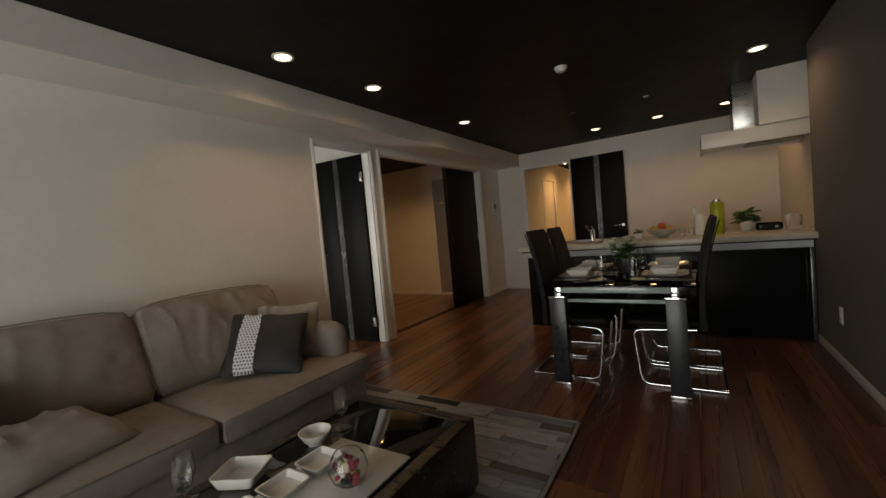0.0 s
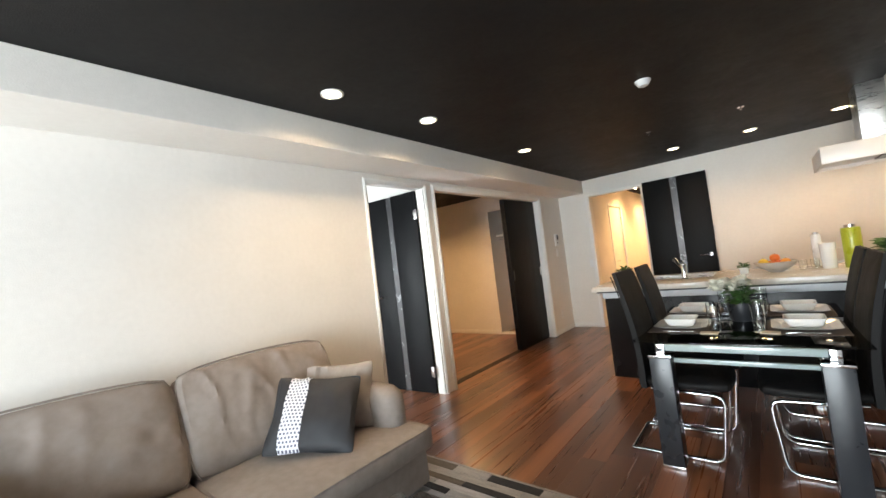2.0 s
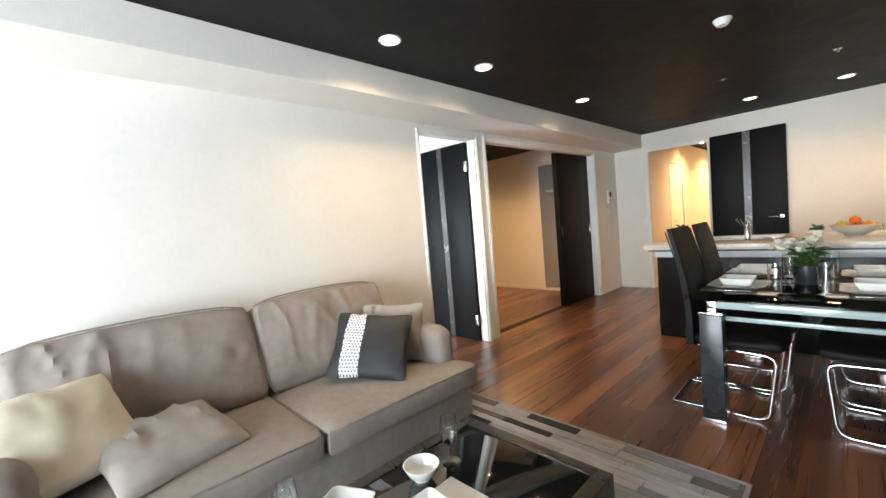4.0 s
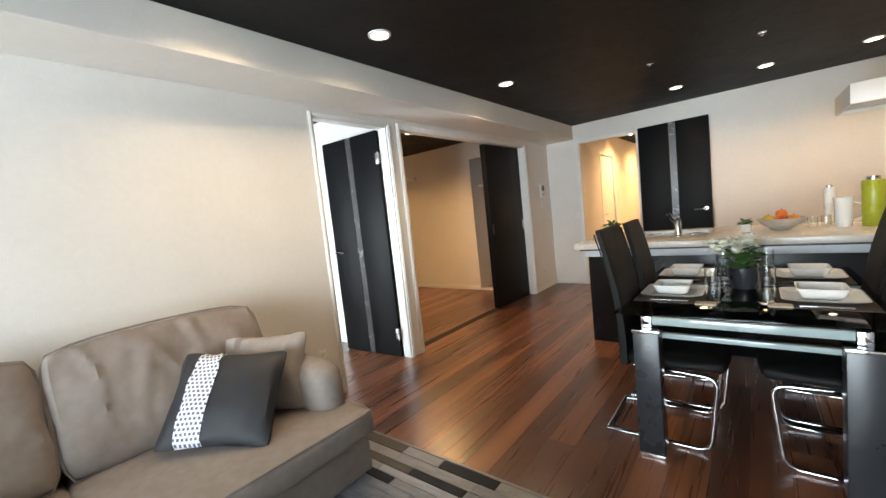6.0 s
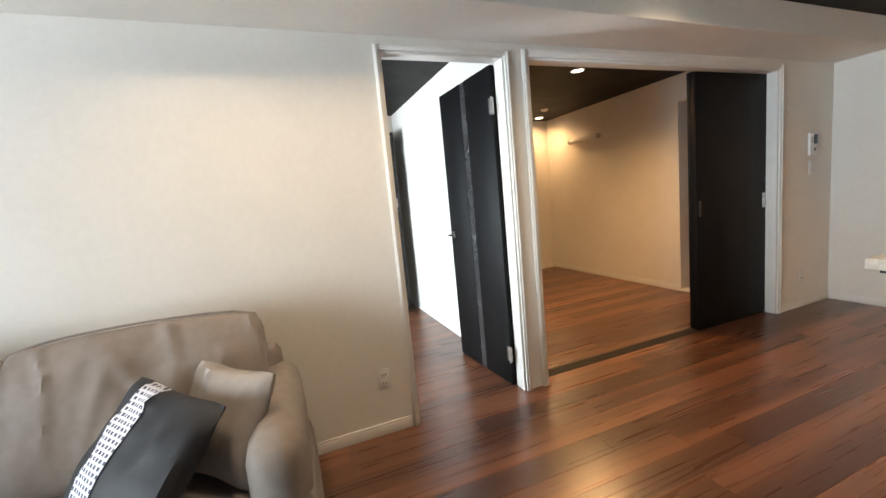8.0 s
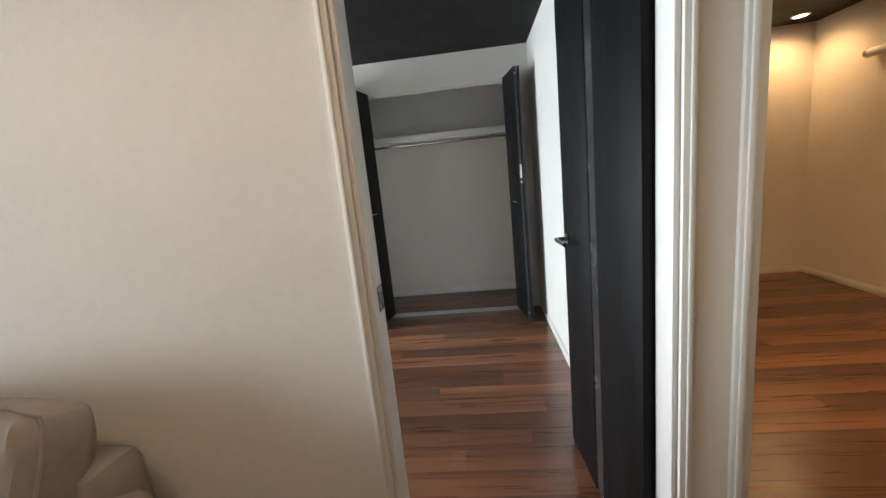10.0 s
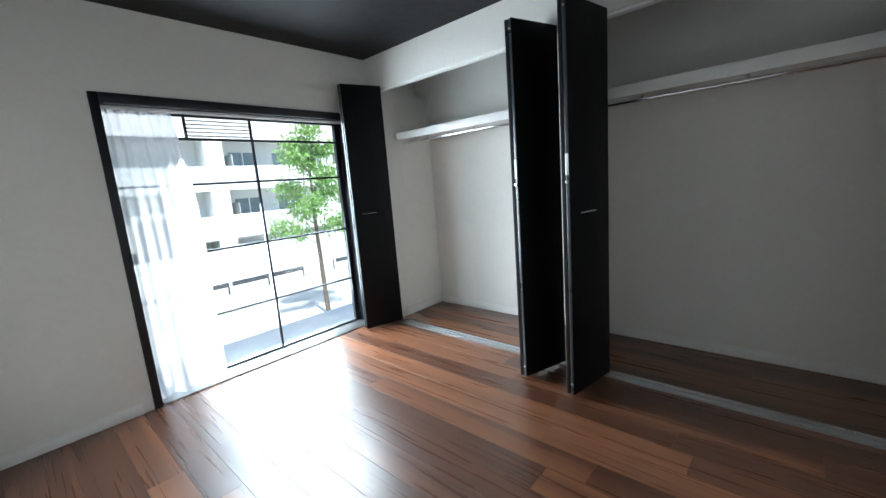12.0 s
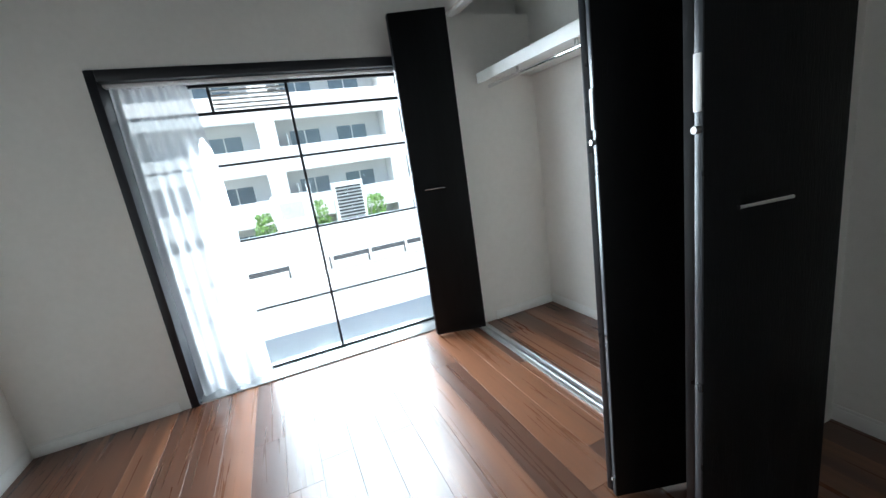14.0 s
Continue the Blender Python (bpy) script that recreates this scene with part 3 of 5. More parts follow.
for y0, y1 in ((0.16, 1.87), (1.93, 3.62)):
    sh = thing("closet_shelf", (-3.14, (y0 + y1) / 2, 1.716), "white closet shelf with a hanging rod below", "shelf", "closet shelves")
    hw = (y1 - y0) / 2 - 0.004
    part("board", box((-0.325, -hw, 0.02), (0.12, hw, 0.045), 0.002), TRIM, sh)
    part("front_rail", box((0.12, -hw, -0.015), (0.138, hw, 0.05), 0.002), TRIM, sh)
    part("hanging_rod", rod((0.045, -hw, -0.035), (0.045, hw, -0.035), 0.0125), CHROME, sh, "chrome hanging rod")
    for k in (-0.6, 0.0, 0.6):
        part("rod_bracket", box((0.038, k * hw - 0.008, -0.045), (0.052, k * hw + 0.008, 0.02), 0.002), STEEL, sh)
# added full-depth board; it keeps the window's daylight off the right half
setting("closet_divider", box((-3.460, 1.887, 0), (-2.921, 1.923, CEIL - 0.002)), WALL, "white board added to divide the closet and shade its right half", "wall")
ns = thing("niche_shelf", (-0.55, 6.75, 1.70), "white shelf in the closet niche", "shelf")
part("board", box((-0.49, -0.15, 0.0), (0.345, 0.24, 0.03), 0.002), TRIM, ns)
part("hanging_rod", rod((-0.49, -0.05, -0.05), (0.345, -0.05, -0.05), 0.0125), CHROME, ns)
setting("niche_sill", box((-1.03, 6.375, 0), (-0.205, 6.48, 0.03), 0.003), TRIM, "low white sill of the closet niche", "sill")

# ---- bedroom window ----
W0, W1, WT = -2.64, -0.872, 1.925
win = thing("window_1", (0, 0, 0), "black-framed balcony window with a grid of thin bars", "window", kind="structure")
for nm, a, b in (("frame_jamb", (W1 - 0.028, -0.29, 0), (W1 + 0.016, 0.022, WT + 0.012)), ("frame_jamb", (W0 - 0.016, -0.29, 0), (W0 + 0.028, 0.022, WT + 0.012)),
                 ("frame_head", (W0 + 0.028, -0.29, WT - 0.045), (W1 - 0.028, 0.022, WT + 0.012)), ("frame_sill", (W0 + 0.028, -0.29, -0.006), (W1 - 0.028, 0.006, 0.010))):
    part(nm, box(a, b, 0.003), FRAMEBLACK if nm != "frame_sill" else ALU, win)
for yy in (-0.05, -0.085):
    part("curtain_rail", box((W0 + 0.03, yy - 0.009, WT - 0.062), (W1 - 0.03, yy + 0.009, WT - 0.046), 0.002), PLASTIC, win, "white curtain rail")
Y = -0.195
for z, r in ((1.875, 0.011), (1.715, 0.009), (1.403, 0.0075), (0.921, 0.0075), (0.441, 0.0065), (-0.0 + 0.012, 0.012)):
    part("grid_bar", box((W0 + 0.03, Y - 0.012, z - r), (W1 - 0.03, Y + 0.012, z + r), 0.002), FRAMEBLACK, win)
for x, z0, z1, r in ((-1.817, 0.02, 1.875, 0.0085), (-1.37, 1.715, 1.875, 0.008), (-0.905, 0.02, 1.875, 0.02), (W0 + 0.05, 0.02, 1.875, 0.02)):
    part("grid_post", box((x - r, Y - 0.0105, z0), (x + r, Y + 0.0105, z1), 0.002), FRAMEBLACK, win)
for z in (0.921, 0.441, 1.403, 0.014):
    part("grid_joint", rod((-1.817, Y - 0.014, z), (-1.817, Y + 0.014, z), 0.015), FRAMEBLACK, win)
for k in range(5):
    part("vent_slat", box((-1.805, Y - 0.016, 1.735 + k * 0.026), (-1.38, Y + 0.008, 1.744 + k * 0.026), 0.002), TRIM, win, "white ventilation slat" if k == 0 else "")
for x0, x1 in ((-1.805, -0.93), (W0 + 0.07, -1.83)):
    p = part("pane", box((x0, Y - 0.003, 0.025), (x1, Y + 0.003, 1.70)), PANE, win, smooth=False)
    p.visible_shadow = False

cur = bmesh.new()
nx, nz = 70, 30
grid = []
for j in range(nz + 1):
    v = j / nz
    z = 1.862 - v * 1.85
    row = []
    for i in range(nx + 1):
        u = i / nx
        width = 0.36 + 0.09 * v + 0.03 * math.sin(v * 5)
        x = -0.915 - u * width
        y = -0.085 + (0.012 - 0.003 * v) * math.sin(u * 42 + 1.5 * math.sin(v * 2 + u * 3)) + 0.010 * math.sin(u * 17 + v * 3)
        if v > 0.95:
            y += 0.03 * math.sin(u * 23) * (v - 0.95) * 20
        row.append(cur.verts.new((x, y, z)))
    grid.append(row)
for j in range(nz):
    for i in range(nx):
        cur.faces.new((grid[j][i], grid[j][i + 1], grid[j + 1][i + 1], grid[j + 1][i]))
curtain = thing("sheer_curtain", (0, 0, 0), "white sheer curtain drawn to one side of the window", "curtain")
part("cloth", cur, SHEER, curtain)
for k in range(8):
    part("ring", rod((-0.93 - k * 0.045, -0.085, 1.855), (-0.93 - k * 0.045, -0.085, 1.870), 0.006, seg=8), PLASTIC, curtain)


# ---- ceiling fixtures ----
def downlight(x, y, power=LAMP, mat=BULB, color=WARM, rooms="round recessed downlight with a white trim ring, switched on"):
    d = thing("downlight", (x, y, CEIL), rooms, "ceiling light", "recessed downlights")
    part("trim_ring", lathe([(0.052, 0.0), (0.052, -0.006), (0.058, -0.009), (0.068, -0.007), (0.070, 0.0)], 32), TRIM, d)
    part("bulb", lathe([(0.0, -0.003), (0.051, -0.003), (0.051, 0.0)], 32), mat, d, "glowing warm lamp face")
    lamp("downlight_lamp", "SPOT", look((x, y, CEIL - 0.014), (x, y, 0)), power, color, 0.045, spot=150, blend=0.8)
    return d


for x, y in ((0.786, 1.95), (0.826, 2.78), (0.827, 4.33), (1.915, 6.19), (2.683, 6.19), (3.41, 6.19), (3.50, 4.35), (3.69, 6.22)):
    downlight(x, y, LAMP * (0.48 if y > 6 else 1.0), color=AMBER if y > 6 else WARM)
downlight(-3.10, 6.05, LAMP * 1.15, color=AMBER)
# added downlight, far stronger than the rest, to fill the second room with warmth
downlight(-1.0, 5.0, LAMP * 3.8, color=AMBER)
# added hall downlights at chosen spots, boosted so that the hall glows amber
for y in (8.7, 10.4):
    downlight(1.0, y, LAMP * 3.6, HALLBULB, AMBER)
hl = thing("hall_spotlight", (1.24, 7.035, 2.13), "small warm spot lamp by the hall doorway", "lamp")
part("cap", lathe([(0.0, 0.02), (0.02, 0.02), (0.024, 0.0)], 16), TRIM, hl)
part("bulb", lathe([(0.0, -0.016), (0.014, -0.012), (0.02, 0.0), (0.0, 0.0)], 16), HALLBULB, hl)
sm = thing("smoke_detector", (2.157, 3.534, CEIL), "round white smoke detector on the black ceiling", "smoke detector")
part("base", lathe([(0.0, -0.012), (0.05, -0.012), (0.052, 0.0)], 28), PLASTIC, sm)
part("sensor", lathe([(0.0, -0.040), (0.03, -0.038), (0.040, -0.026), (0.044, -0.012)], 28), PLASTIC, sm)
for x, y in ((1.876, 5.03), (2.644, 5.03)):
    sp = thing("sprinkler", (x, y, CEIL), "small chrome ceiling sprinkler", "sprinkler", "ceiling sprinklers")
    part("plate", lathe([(0.0, -0.004), (0.026, -0.004), (0.028, 0.0)], 20), CHROME, sp)
    part("nozzle", lathe([(0.0, -0.024), (0.012, -0.022), (0.008, -0.006), (0.008, -0.003)], 12), CHROME, sp)
det = thing("room_detector", (-2.55, 5.75, CEIL), "round white detector on the ceiling of the second room", "smoke detector")
part("body", lathe([(0.0, -0.03), (0.035, -0.028), (0.05, -0.008), (0.05, 0.0)], 24), PLASTIC, det)

# ---- wall fixtures ----
ic = thing("intercom", (0, 6.747, 1.50), "white video intercom with a small dark screen", "intercom")
part("housing", box((0.0, -0.065, -0.10), (0.022, 0.065, 0.10), 0.006), PLASTIC, ic)
part("screen", box((0.022, -0.012, 0.0), (0.0235, 0.052, 0.085), 0.001), SCREEN, ic, "dark blue screen")
part("speaker_slot", join(*[box((0.022, -0.05, 0.02 + k * 0.012), (0.0228, -0.025, 0.025 + k * 0.012)) for k in range(4)]), STRIP, ic)
part("button", box((0.022, -0.01, -0.06), (0.025, 0.02, -0.035), 0.002), STRIP, ic)


def plate(name, m, label, category, holes=0, keys=1):
    p = thing(name, m, label, category)
    part("cover", box((-0.035, -0.006, -0.06), (0.035, 0.0, 0.06), 0.004), PLASTIC, p)
    for k in range(keys):
        part("key", box((-0.018, -0.0095, -0.045 + k * 0.048), (0.018, -0.006, -0.002 + k * 0.048), 0.002), PLASTIC if not holes else TRIM, p)
    for k in range(holes):
        part("slot", box((-0.010, -0.0102, -0.03 + k * 0.048), (-0.006, -0.0095, -0.015 + k * 0.048)), FRAMEBLACK, p)
        part("slot", box((0.006, -0.0102, -0.03 + k * 0.048), (0.010, -0.0095, -0.015 + k * 0.048)), FRAMEBLACK, p)


plate("light_switch", pose(0, 6.735, 1.29, 0, 0, 90), "grey and white light switch below the intercom", "switch", keys=2)
plate("light_switch", pose(0.43, 7.07, 1.05, 0, 0, 0), "white light switch beside the hall doorway", "switch", keys=2)
plate("wall_outlet", pose(0, 2.629, 0.335, 0, 0, 90), "white double wall outlet beside the sofa", "outlet", holes=2, keys=2)
plate("wall_outlet", pose(3.83, 3.94, 0.36, 0, 0, -90), "white double wall outlet on the side wall", "outlet", holes=2, keys=2)
plate("wall_outlet", pose(0, 6.62, 0.30, 0, 0, 90), "white wall outlet low on the wall", "outlet", holes=1, keys=1)
wl = thing("wall_lamp", (-2.46, 6.38, 1.98), "long slim wall lamp with dark end caps, unlit", "wall lamp")
part("shade", rod((-0.30, -0.055, 0), (0.27, -0.055, 0), 0.035, seg=20), PLASTIC, wl, "frosted tube shade")
for x in (-0.30, 0.27):
    part("end_cap", rod((x, -0.055, 0), (x + 0.03, -0.055, 0), 0.037, seg=20), STEEL, wl)
part("back_plate", box((-0.22, -0.02, -0.03), (0.22, 0.0, 0.03), 0.003), STEEL, wl)

# ---- sofa ----
sofa = thing("sofa", (0, 0, 0), "taupe fabric two-seat sofa with loose back cushions against the wall", "sofa")
SY0, SY1, MID = 0.02, 2.215, 1.165
part("base", softbox((0.06, SY0, 0.03), (0.985, SY1, 0.27), 0.03, 0.006, 1), SOFA, sofa)
part("back_frame", softbox((0.03, SY0 + 0.04, 0.2), (0.22, SY1 - 0.10, 0.72), 0.06, 0.01, 2), SOFA, sofa)
for y0, y1, s in ((2.005, 2.19, 3), (0.04, 0.26, 4)):
    part("arm", softbox((0.08, y0, 0.2), (0.895, y1, 0.625), 0.082, 0.012, s, 0.005), SOFA, sofa)
for y0, y1, s in ((MID + 0.006, 2.195, 5), (0.075, MID - 0.006, 6)):
    seat = part("seat_cushion", softbox((0.24, y0, 0.265), (1.065, y1, 0.402), 0.03, 0.018, s, 0.005, 13), SOFA, sofa)
    for z in (0.388, 0.283):
        part("piping", tube([(0.55, y0 + 0.004, z), (1.0, y0 + 0.004, z), (1.052, y0 + 0.03, z), (1.062, y0 + 0.06, z), (1.068, (y0 + y1) / 2, z + 0.006), (1.062, y1 - 0.06, z), (1.052, y1 - 0.03, z), (1.0, y1 - 0.004, z), (0.9, y1 - 0.004, z)], 0.0055, 6), SOFA, seat)
for y0, y1, s in ((MID + 0.0, 2.065, 21), (0.14, MID - 0.01, 33)):
    w = y1 - y0
    bm = cushion(w, 0.545, 0.25, 0.42, 44, 0.012, s)
    for v in bm.verts:
        v.co.y += 0.025 * (1 - (2 * v.co.x / w) ** 2) * (1 if v.co.y > 0 else 0)
        v.co.z -= 0.03 * (v.co.y / 0.28)
    bm.transform(pose(0.265, (y0 + y1) / 2, 0.632, 0, 0, 90) @ pose(0, 0, 0, 72, 0, 0))
    c = part("back_cushion", bm, SOFA, sofa)
    loop = []
    for k in range(48):
        a = 2 * math.pi * k / 48
        cx, cy = math.cos(a), math.sin(a)
        q = max(abs(cx), abs(cy))
        x, y = cx / q, cy / q
        rnd = 1 - 0.06 * abs(x) ** 6 * abs(y) ** 6
        px, py = x * w / 2 * rnd, y * 0.28 * rnd
        py += 0.025 * (1 - x * x) * (1 if py > 0 else 0)
        loop.append(pose(0.265, (y0 + y1) / 2, 0.632, 0, 0, 90) @ pose(0, 0, 0, 72, 0, 0) @ Vector((px * 1.003, py * 1.003, 0.055 - 0.03 * py / 0.28)))
    part("piping", tube(loop, 0.0055, 6, True), SOFA, c)
for x, y in ((0.14, 0.10), (0.14, 2.14), (0.9, 0.10), (0.9, 2.14)):
    part("foot", rod((x, y, 0.0), (x, y, 0.045), 0.022, 0.026), BLACKWOOD, sofa)


def throw_pillow(name, w, d, h, m, mat, label, seed):
    p = thing(name, m, label, "cushion", "sofa cushions")
    part("cover", cushion(w, d, h, 0.04, 16, 0.016, seed, 0.09, 2), mat, p)
    return p




def leaning(centre, across, rise):
    """A frame at centre, x along across and y up the slope of rise."""
    x = Vector(across).normalized()
    z = x.cross(Vector(rise)).normalized()
    return Matrix.Translation(centre) @ Matrix((x, z.cross(x), z)).transposed().to_4x4()


bp = throw_pillow("throw_pillow", 0.49, 0.45, 0.135, leaning((0.660, 1.692, 0.585), (0.742, 0.66, -0.08), (-0.48, 0.48, 0.70)), BLACKCLOTH, "black satin cushion with a white checked ribbon band", 4)
rib = bmesh.new()
src = cushion(0.49, 0.45, 0.139, 0.05, 16, 0.016, 4, 0.09, 2)
for f in src.faces:
    c = f.calc_center_median()
    if -0.155 < c.x < -0.035 and c.z > 0.0:
        rib.faces.new([rib.verts.new(v.co + Vector((0, 0, 0.003))) for v in f.verts])
src.free()
bmesh.ops.remove_doubles(rib, verts=rib.verts[:], dist=0.0005)
part("ribbon", rib, CHECK, bp, "white ribbon with small grey checks")
throw_pillow("throw_pillow", 0.43, 0.40, 0.14, leaning((0.580, 1.915, 0.60), (0.723, 0.69, -0.03), (-0.30, 0.318, 0.90)), BEIGE, "taupe fabric cushion leaning in the sofa corner", 9)
throw_pillow("throw_pillow", 0.50, 0.42, 0.14, pose(0.73, 0.64, 0.475, 0, 0, 100) @ pose(0, 0, 0, 16, 0, 6), BEIGE, "taupe satin cushion lying on the seat", 14)
throw_pillow("throw_pillow", 0.52, 0.46, 0.19, pose(0.62, 0.30, 0.60, 0, 0, 112) @ pose(0, 0, 0, 42, 0, 0), CREAM, "cream cushion in the other sofa corner", 19)

# ---- rug: rows of stitched strips ----
rug = thing("rug", (0, 0, 0), "grey striped patchwork rug under the coffee table", "rug")
part("backing", box((0.62, 0.1, 0.0), (2.38, 2.49, 0.006)), material("rug_backing", (0.16, 0.16, 0.16), (0.1, 0.1, 0.1), 40, 0.95), rug)
part("edge_binding", join(box((2.365, 0.1, 0.006), (2.385, 2.495, 0.014), 0.002), box((0.62, 2.48, 0.006), (2.364, 2.496, 0.014), 0.002)), material("rug_binding", (0.34, 0.34, 0.35), (0.26, 0.26, 0.27), 60, 0.95, bump=0.6), rug, "pale woven edge")
rugmats = [material("rug_strip", c, tuple(k * 0.72 for k in c), 70, 0.95, bump=0.9, bump_scale=260, stretch=(1, 5, 1), specular=0.1) for c in ((0.53, 0.545, 0.59), (0.40, 0.415, 0.455), (0.28, 0.295, 0.33), (0.44, 0.44, 0.45), (0.06, 0.063, 0.07), (0.17, 0.155, 0.14))]
rr = random.Random(5)
y = 2.478
while y > 0.25:
    h = rr.choice((0.052, 0.060, 0.066))
    x = 0.64 - rr.random() * 0.3
    while x < 2.36:
        ln = rr.choice((0.26, 0.34, 0.42, 0.5))
        a, b = max(x, 0.63), min(x + ln, 2.363)
        if b - a > 0.03:
            part("strip", box((a + 0.002, y - h + 0.0015, 0.006), (b - 0.002, y - 0.0015, 0.0115 + rr.random() * 0.003), 0.0015, 1), rugmats[rr.choices(range(6), (4, 5, 3, 4, 0.8, 1.2))[0]], rug, smooth=False)
        x += ln
    y -= h

# ---- coffee table ----
ct = thing("coffee_table", (0, 0, 0.0132), "low black coffee table with an inset black glass top", "coffee table")
CX0, CX1, CY0, CY1, CZ = 1.40, 2.11, 0.55, 1.72, 0.337
part("side_rail", box((CX0, CY0, 0.03), (CX0 + 0.055, CY1, CZ), 0.003), BLACKWOOD, ct)
part("side_rail", box((CX1 - 0.055, CY0, 0.03), (CX1, CY1, CZ), 0.003), BLACKWOOD, ct)
part("end_rail", box((CX0 + 0.055, CY0, 0.03), (CX1 - 0.055, CY0 + 0.055, CZ), 0.003), BLACKWOOD, ct)
part("end_rail", box((CX0 + 0.055, CY1 - 0.055, 0.03), (CX1 - 0.055, CY1, CZ), 0.003), BLACKWOOD, ct)
part("glass_top", box((CX0 + 0.056, CY0 + 0.056, CZ - 0.012), (CX1 - 0.056, CY1 - 0.056, CZ - 0.003), 0.001), BLACKGLASS, ct, "black glass inset")
for x in (CX0 + 0.004, CX1 - 0.064):
    for y in (CY0 + 0.004, CY1 - 0.064):
        part("foot", box((x + 0.01, y + 0.01, 0), (x + 0.05, y + 0.05, 0.0295), 0.003), BLACKWOOD, ct)
CT = CZ + 0.0132 - 0.003


def bowl_profile(r, h, foot, wall=0.004):
    return [(0.0, 0.0), (foot, 0.0), (foot, 0.006), (r * 0.72, h * 0.35), (r, h), (r - wall, h), (r * 0.70, h * 0.38), (foot * 0.8, 0.012), (0.0, 0.011)]


def wine_glass(x, y, z, s=1.0, name="wine_glass", label="clear stemmed glass on the table"):
    ob = thing(name, (x, y, z), label, "glass")
    part("bowl", lathe([(r * s, h * s) for r, h in ((0.004, 0.058), (0.022, 0.070), (0.032, 0.095), (0.033, 0.12), (0.027, 0.165), (0.0258, 0.165), (0.0315, 0.12), (0.0305, 0.096), (0.021, 0.073), (0.0, 0.064))], 28), CLEAR, ob)
    part("stem", lathe([(0.0045 * s, 0.006 * s), (0.0038 * s, 0.035 * s), (0.006 * s, 0.062 * s)], 12), CLEAR, ob)
    part("foot", lathe([(0.0, 0.0), (0.033 * s, 0.0), (0.033 * s, 0.002), (0.006 * s, 0.007), (0.0, 0.007)], 28), CLEAR, ob)
    return ob


def tumbler(x, y, z, r, h, name="drinking_glass", label="tall clear drinking glass"):
    ob = thing(name, (x, y, z), label, "glass", "drinking glasses")
    part("body", lathe([(0.0, 0.0), (r * 0.86, 0.0), (r, h), (r - 0.0022, h), (r * 0.82, 0.009), (0.0, 0.009)], 26), CLEAR, ob)
    return ob


def square_dish(w, d, h, flare=0.8, wall=0.006):
    """A square dish with sloping sides and a hollow."""
    bm = bmesh.new()
    rings = [(flare * 0.75, 0.0), (flare, h * 0.2), (1.0, h), (1.0 - 2 * wall / w, h), (flare - 0.02, h * 0.28)]
    loops = []
    for s, z in rings:
        pts = []
        for sx, sy in ((1, 1), (-1, 1), (-1, -1), (1, -1)):
            for k in range(4):
                a = math.atan2(sy, sx) + radians(-45 + 30 * k)
                rad = 0.12 * w * s
                pts.append(bm.verts.new((sx * (w / 2 * s - rad) + rad * math.cos(a), sy * (d / 2 * s - rad) + rad * math.sin(a), z)))
        loops.append(pts)
    n = len(loops[0])
    for u, v in zip(loops, loops[1:]):
        for i in range(n):
            bm.faces.new((u[i], u[(i + 1) % n], v[(i + 1) % n], v[i]))
    bm.faces.new(loops[0][::-1])
    inside = bm.faces.new(loops[-1])
    bmesh.ops.recalc_face_normals(bm, faces=bm.faces[:])
    if inside.normal.z < 0:
        bmesh.ops.reverse_faces(bm, faces=bm.faces[:])
    return bm


wine_glass(1.60, 1.415, CT, 1.12)
single("round_bowl", lathe(bowl_profile(0.068, 0.055, 0.032)), PORCELAIN, "small round white porcelain bowl on the coffee table", "bowl", pose(1.585, 1.275, CT))
single("square_bowl", square_dish(0.17, 0.15, 0.055), PORCELAIN, "white square porcelain bowl on the coffee table", "bowl", pose(1.545, 0.975, CT, 0, 0, 28))
wine_glass(1.455, 0.83, CT, 1.0, label="clear stemmed glass beside the square bowl")
wine_glass(1.50, 0.80, CT, 1.0, label="clear stemmed glass beside the square bowl")
runner = thing("serving_tray", pose(1.86, 1.07, CT, 0, 0, 1), "long white tray with divided dishes", "tray")
part("tray", box((-0.185, -0.36, 0.0), (0.18, 0.275, 0.008), 0.003), PORCELAIN, runner)
for x, y in ((-0.11, 0.09), (-0.11, -0.07), (-0.11, -0.23)):
    part("dish", moved(square_dish(0.13, 0.14, 0.03), pose(x, y, 0.008)), PORCELAIN, runner)
pot = thing("potpourri_bowl", (1.935, 1.13, CT + 0.008), "round glass bowl of red and pink petals on the tray", "bowl")
part("glass", lathe([(0.0, 0.0), (0.032, 0.0), (0.058, 0.022), (0.069, 0.055), (0.060, 0.092), (0.047, 0.11), (0.045, 0.109), (0.057, 0.09), (0.066, 0.055), (0.055, 0.024), (0.03, 0.005), (0.0, 0.004)], 32), CLEAR, pot)
petal_mats = [material("petal", c, None, 20, 0.6) for c in ((0.55, 0.03, 0.06), (0.65, 0.10, 0.18), (0.12, 0.015, 0.03), (0.75, 0.62, 0.5), (0.30, 0.02, 0.10), (0.55, 0.40, 0.12))]
for k in range(34):
    a, rad, z = rr.random() * 6.28, 0.045 * rr.random() ** 0.5, 0.02 + 0.06 * rr.random()
    bm = bmesh.new()
    bmesh.ops.create_icosphere(bm, subdivisions=2, radius=1, matrix=pose(rad * math.cos(a), rad * math.sin(a), z, rr.random() * 180, rr.random() * 180, rr.random() * 180) @ Matrix.Diagonal((0.017, 0.013, 0.005, 1)))
    part("petal", bm, petal_mats[rr.randrange(6)], pot)

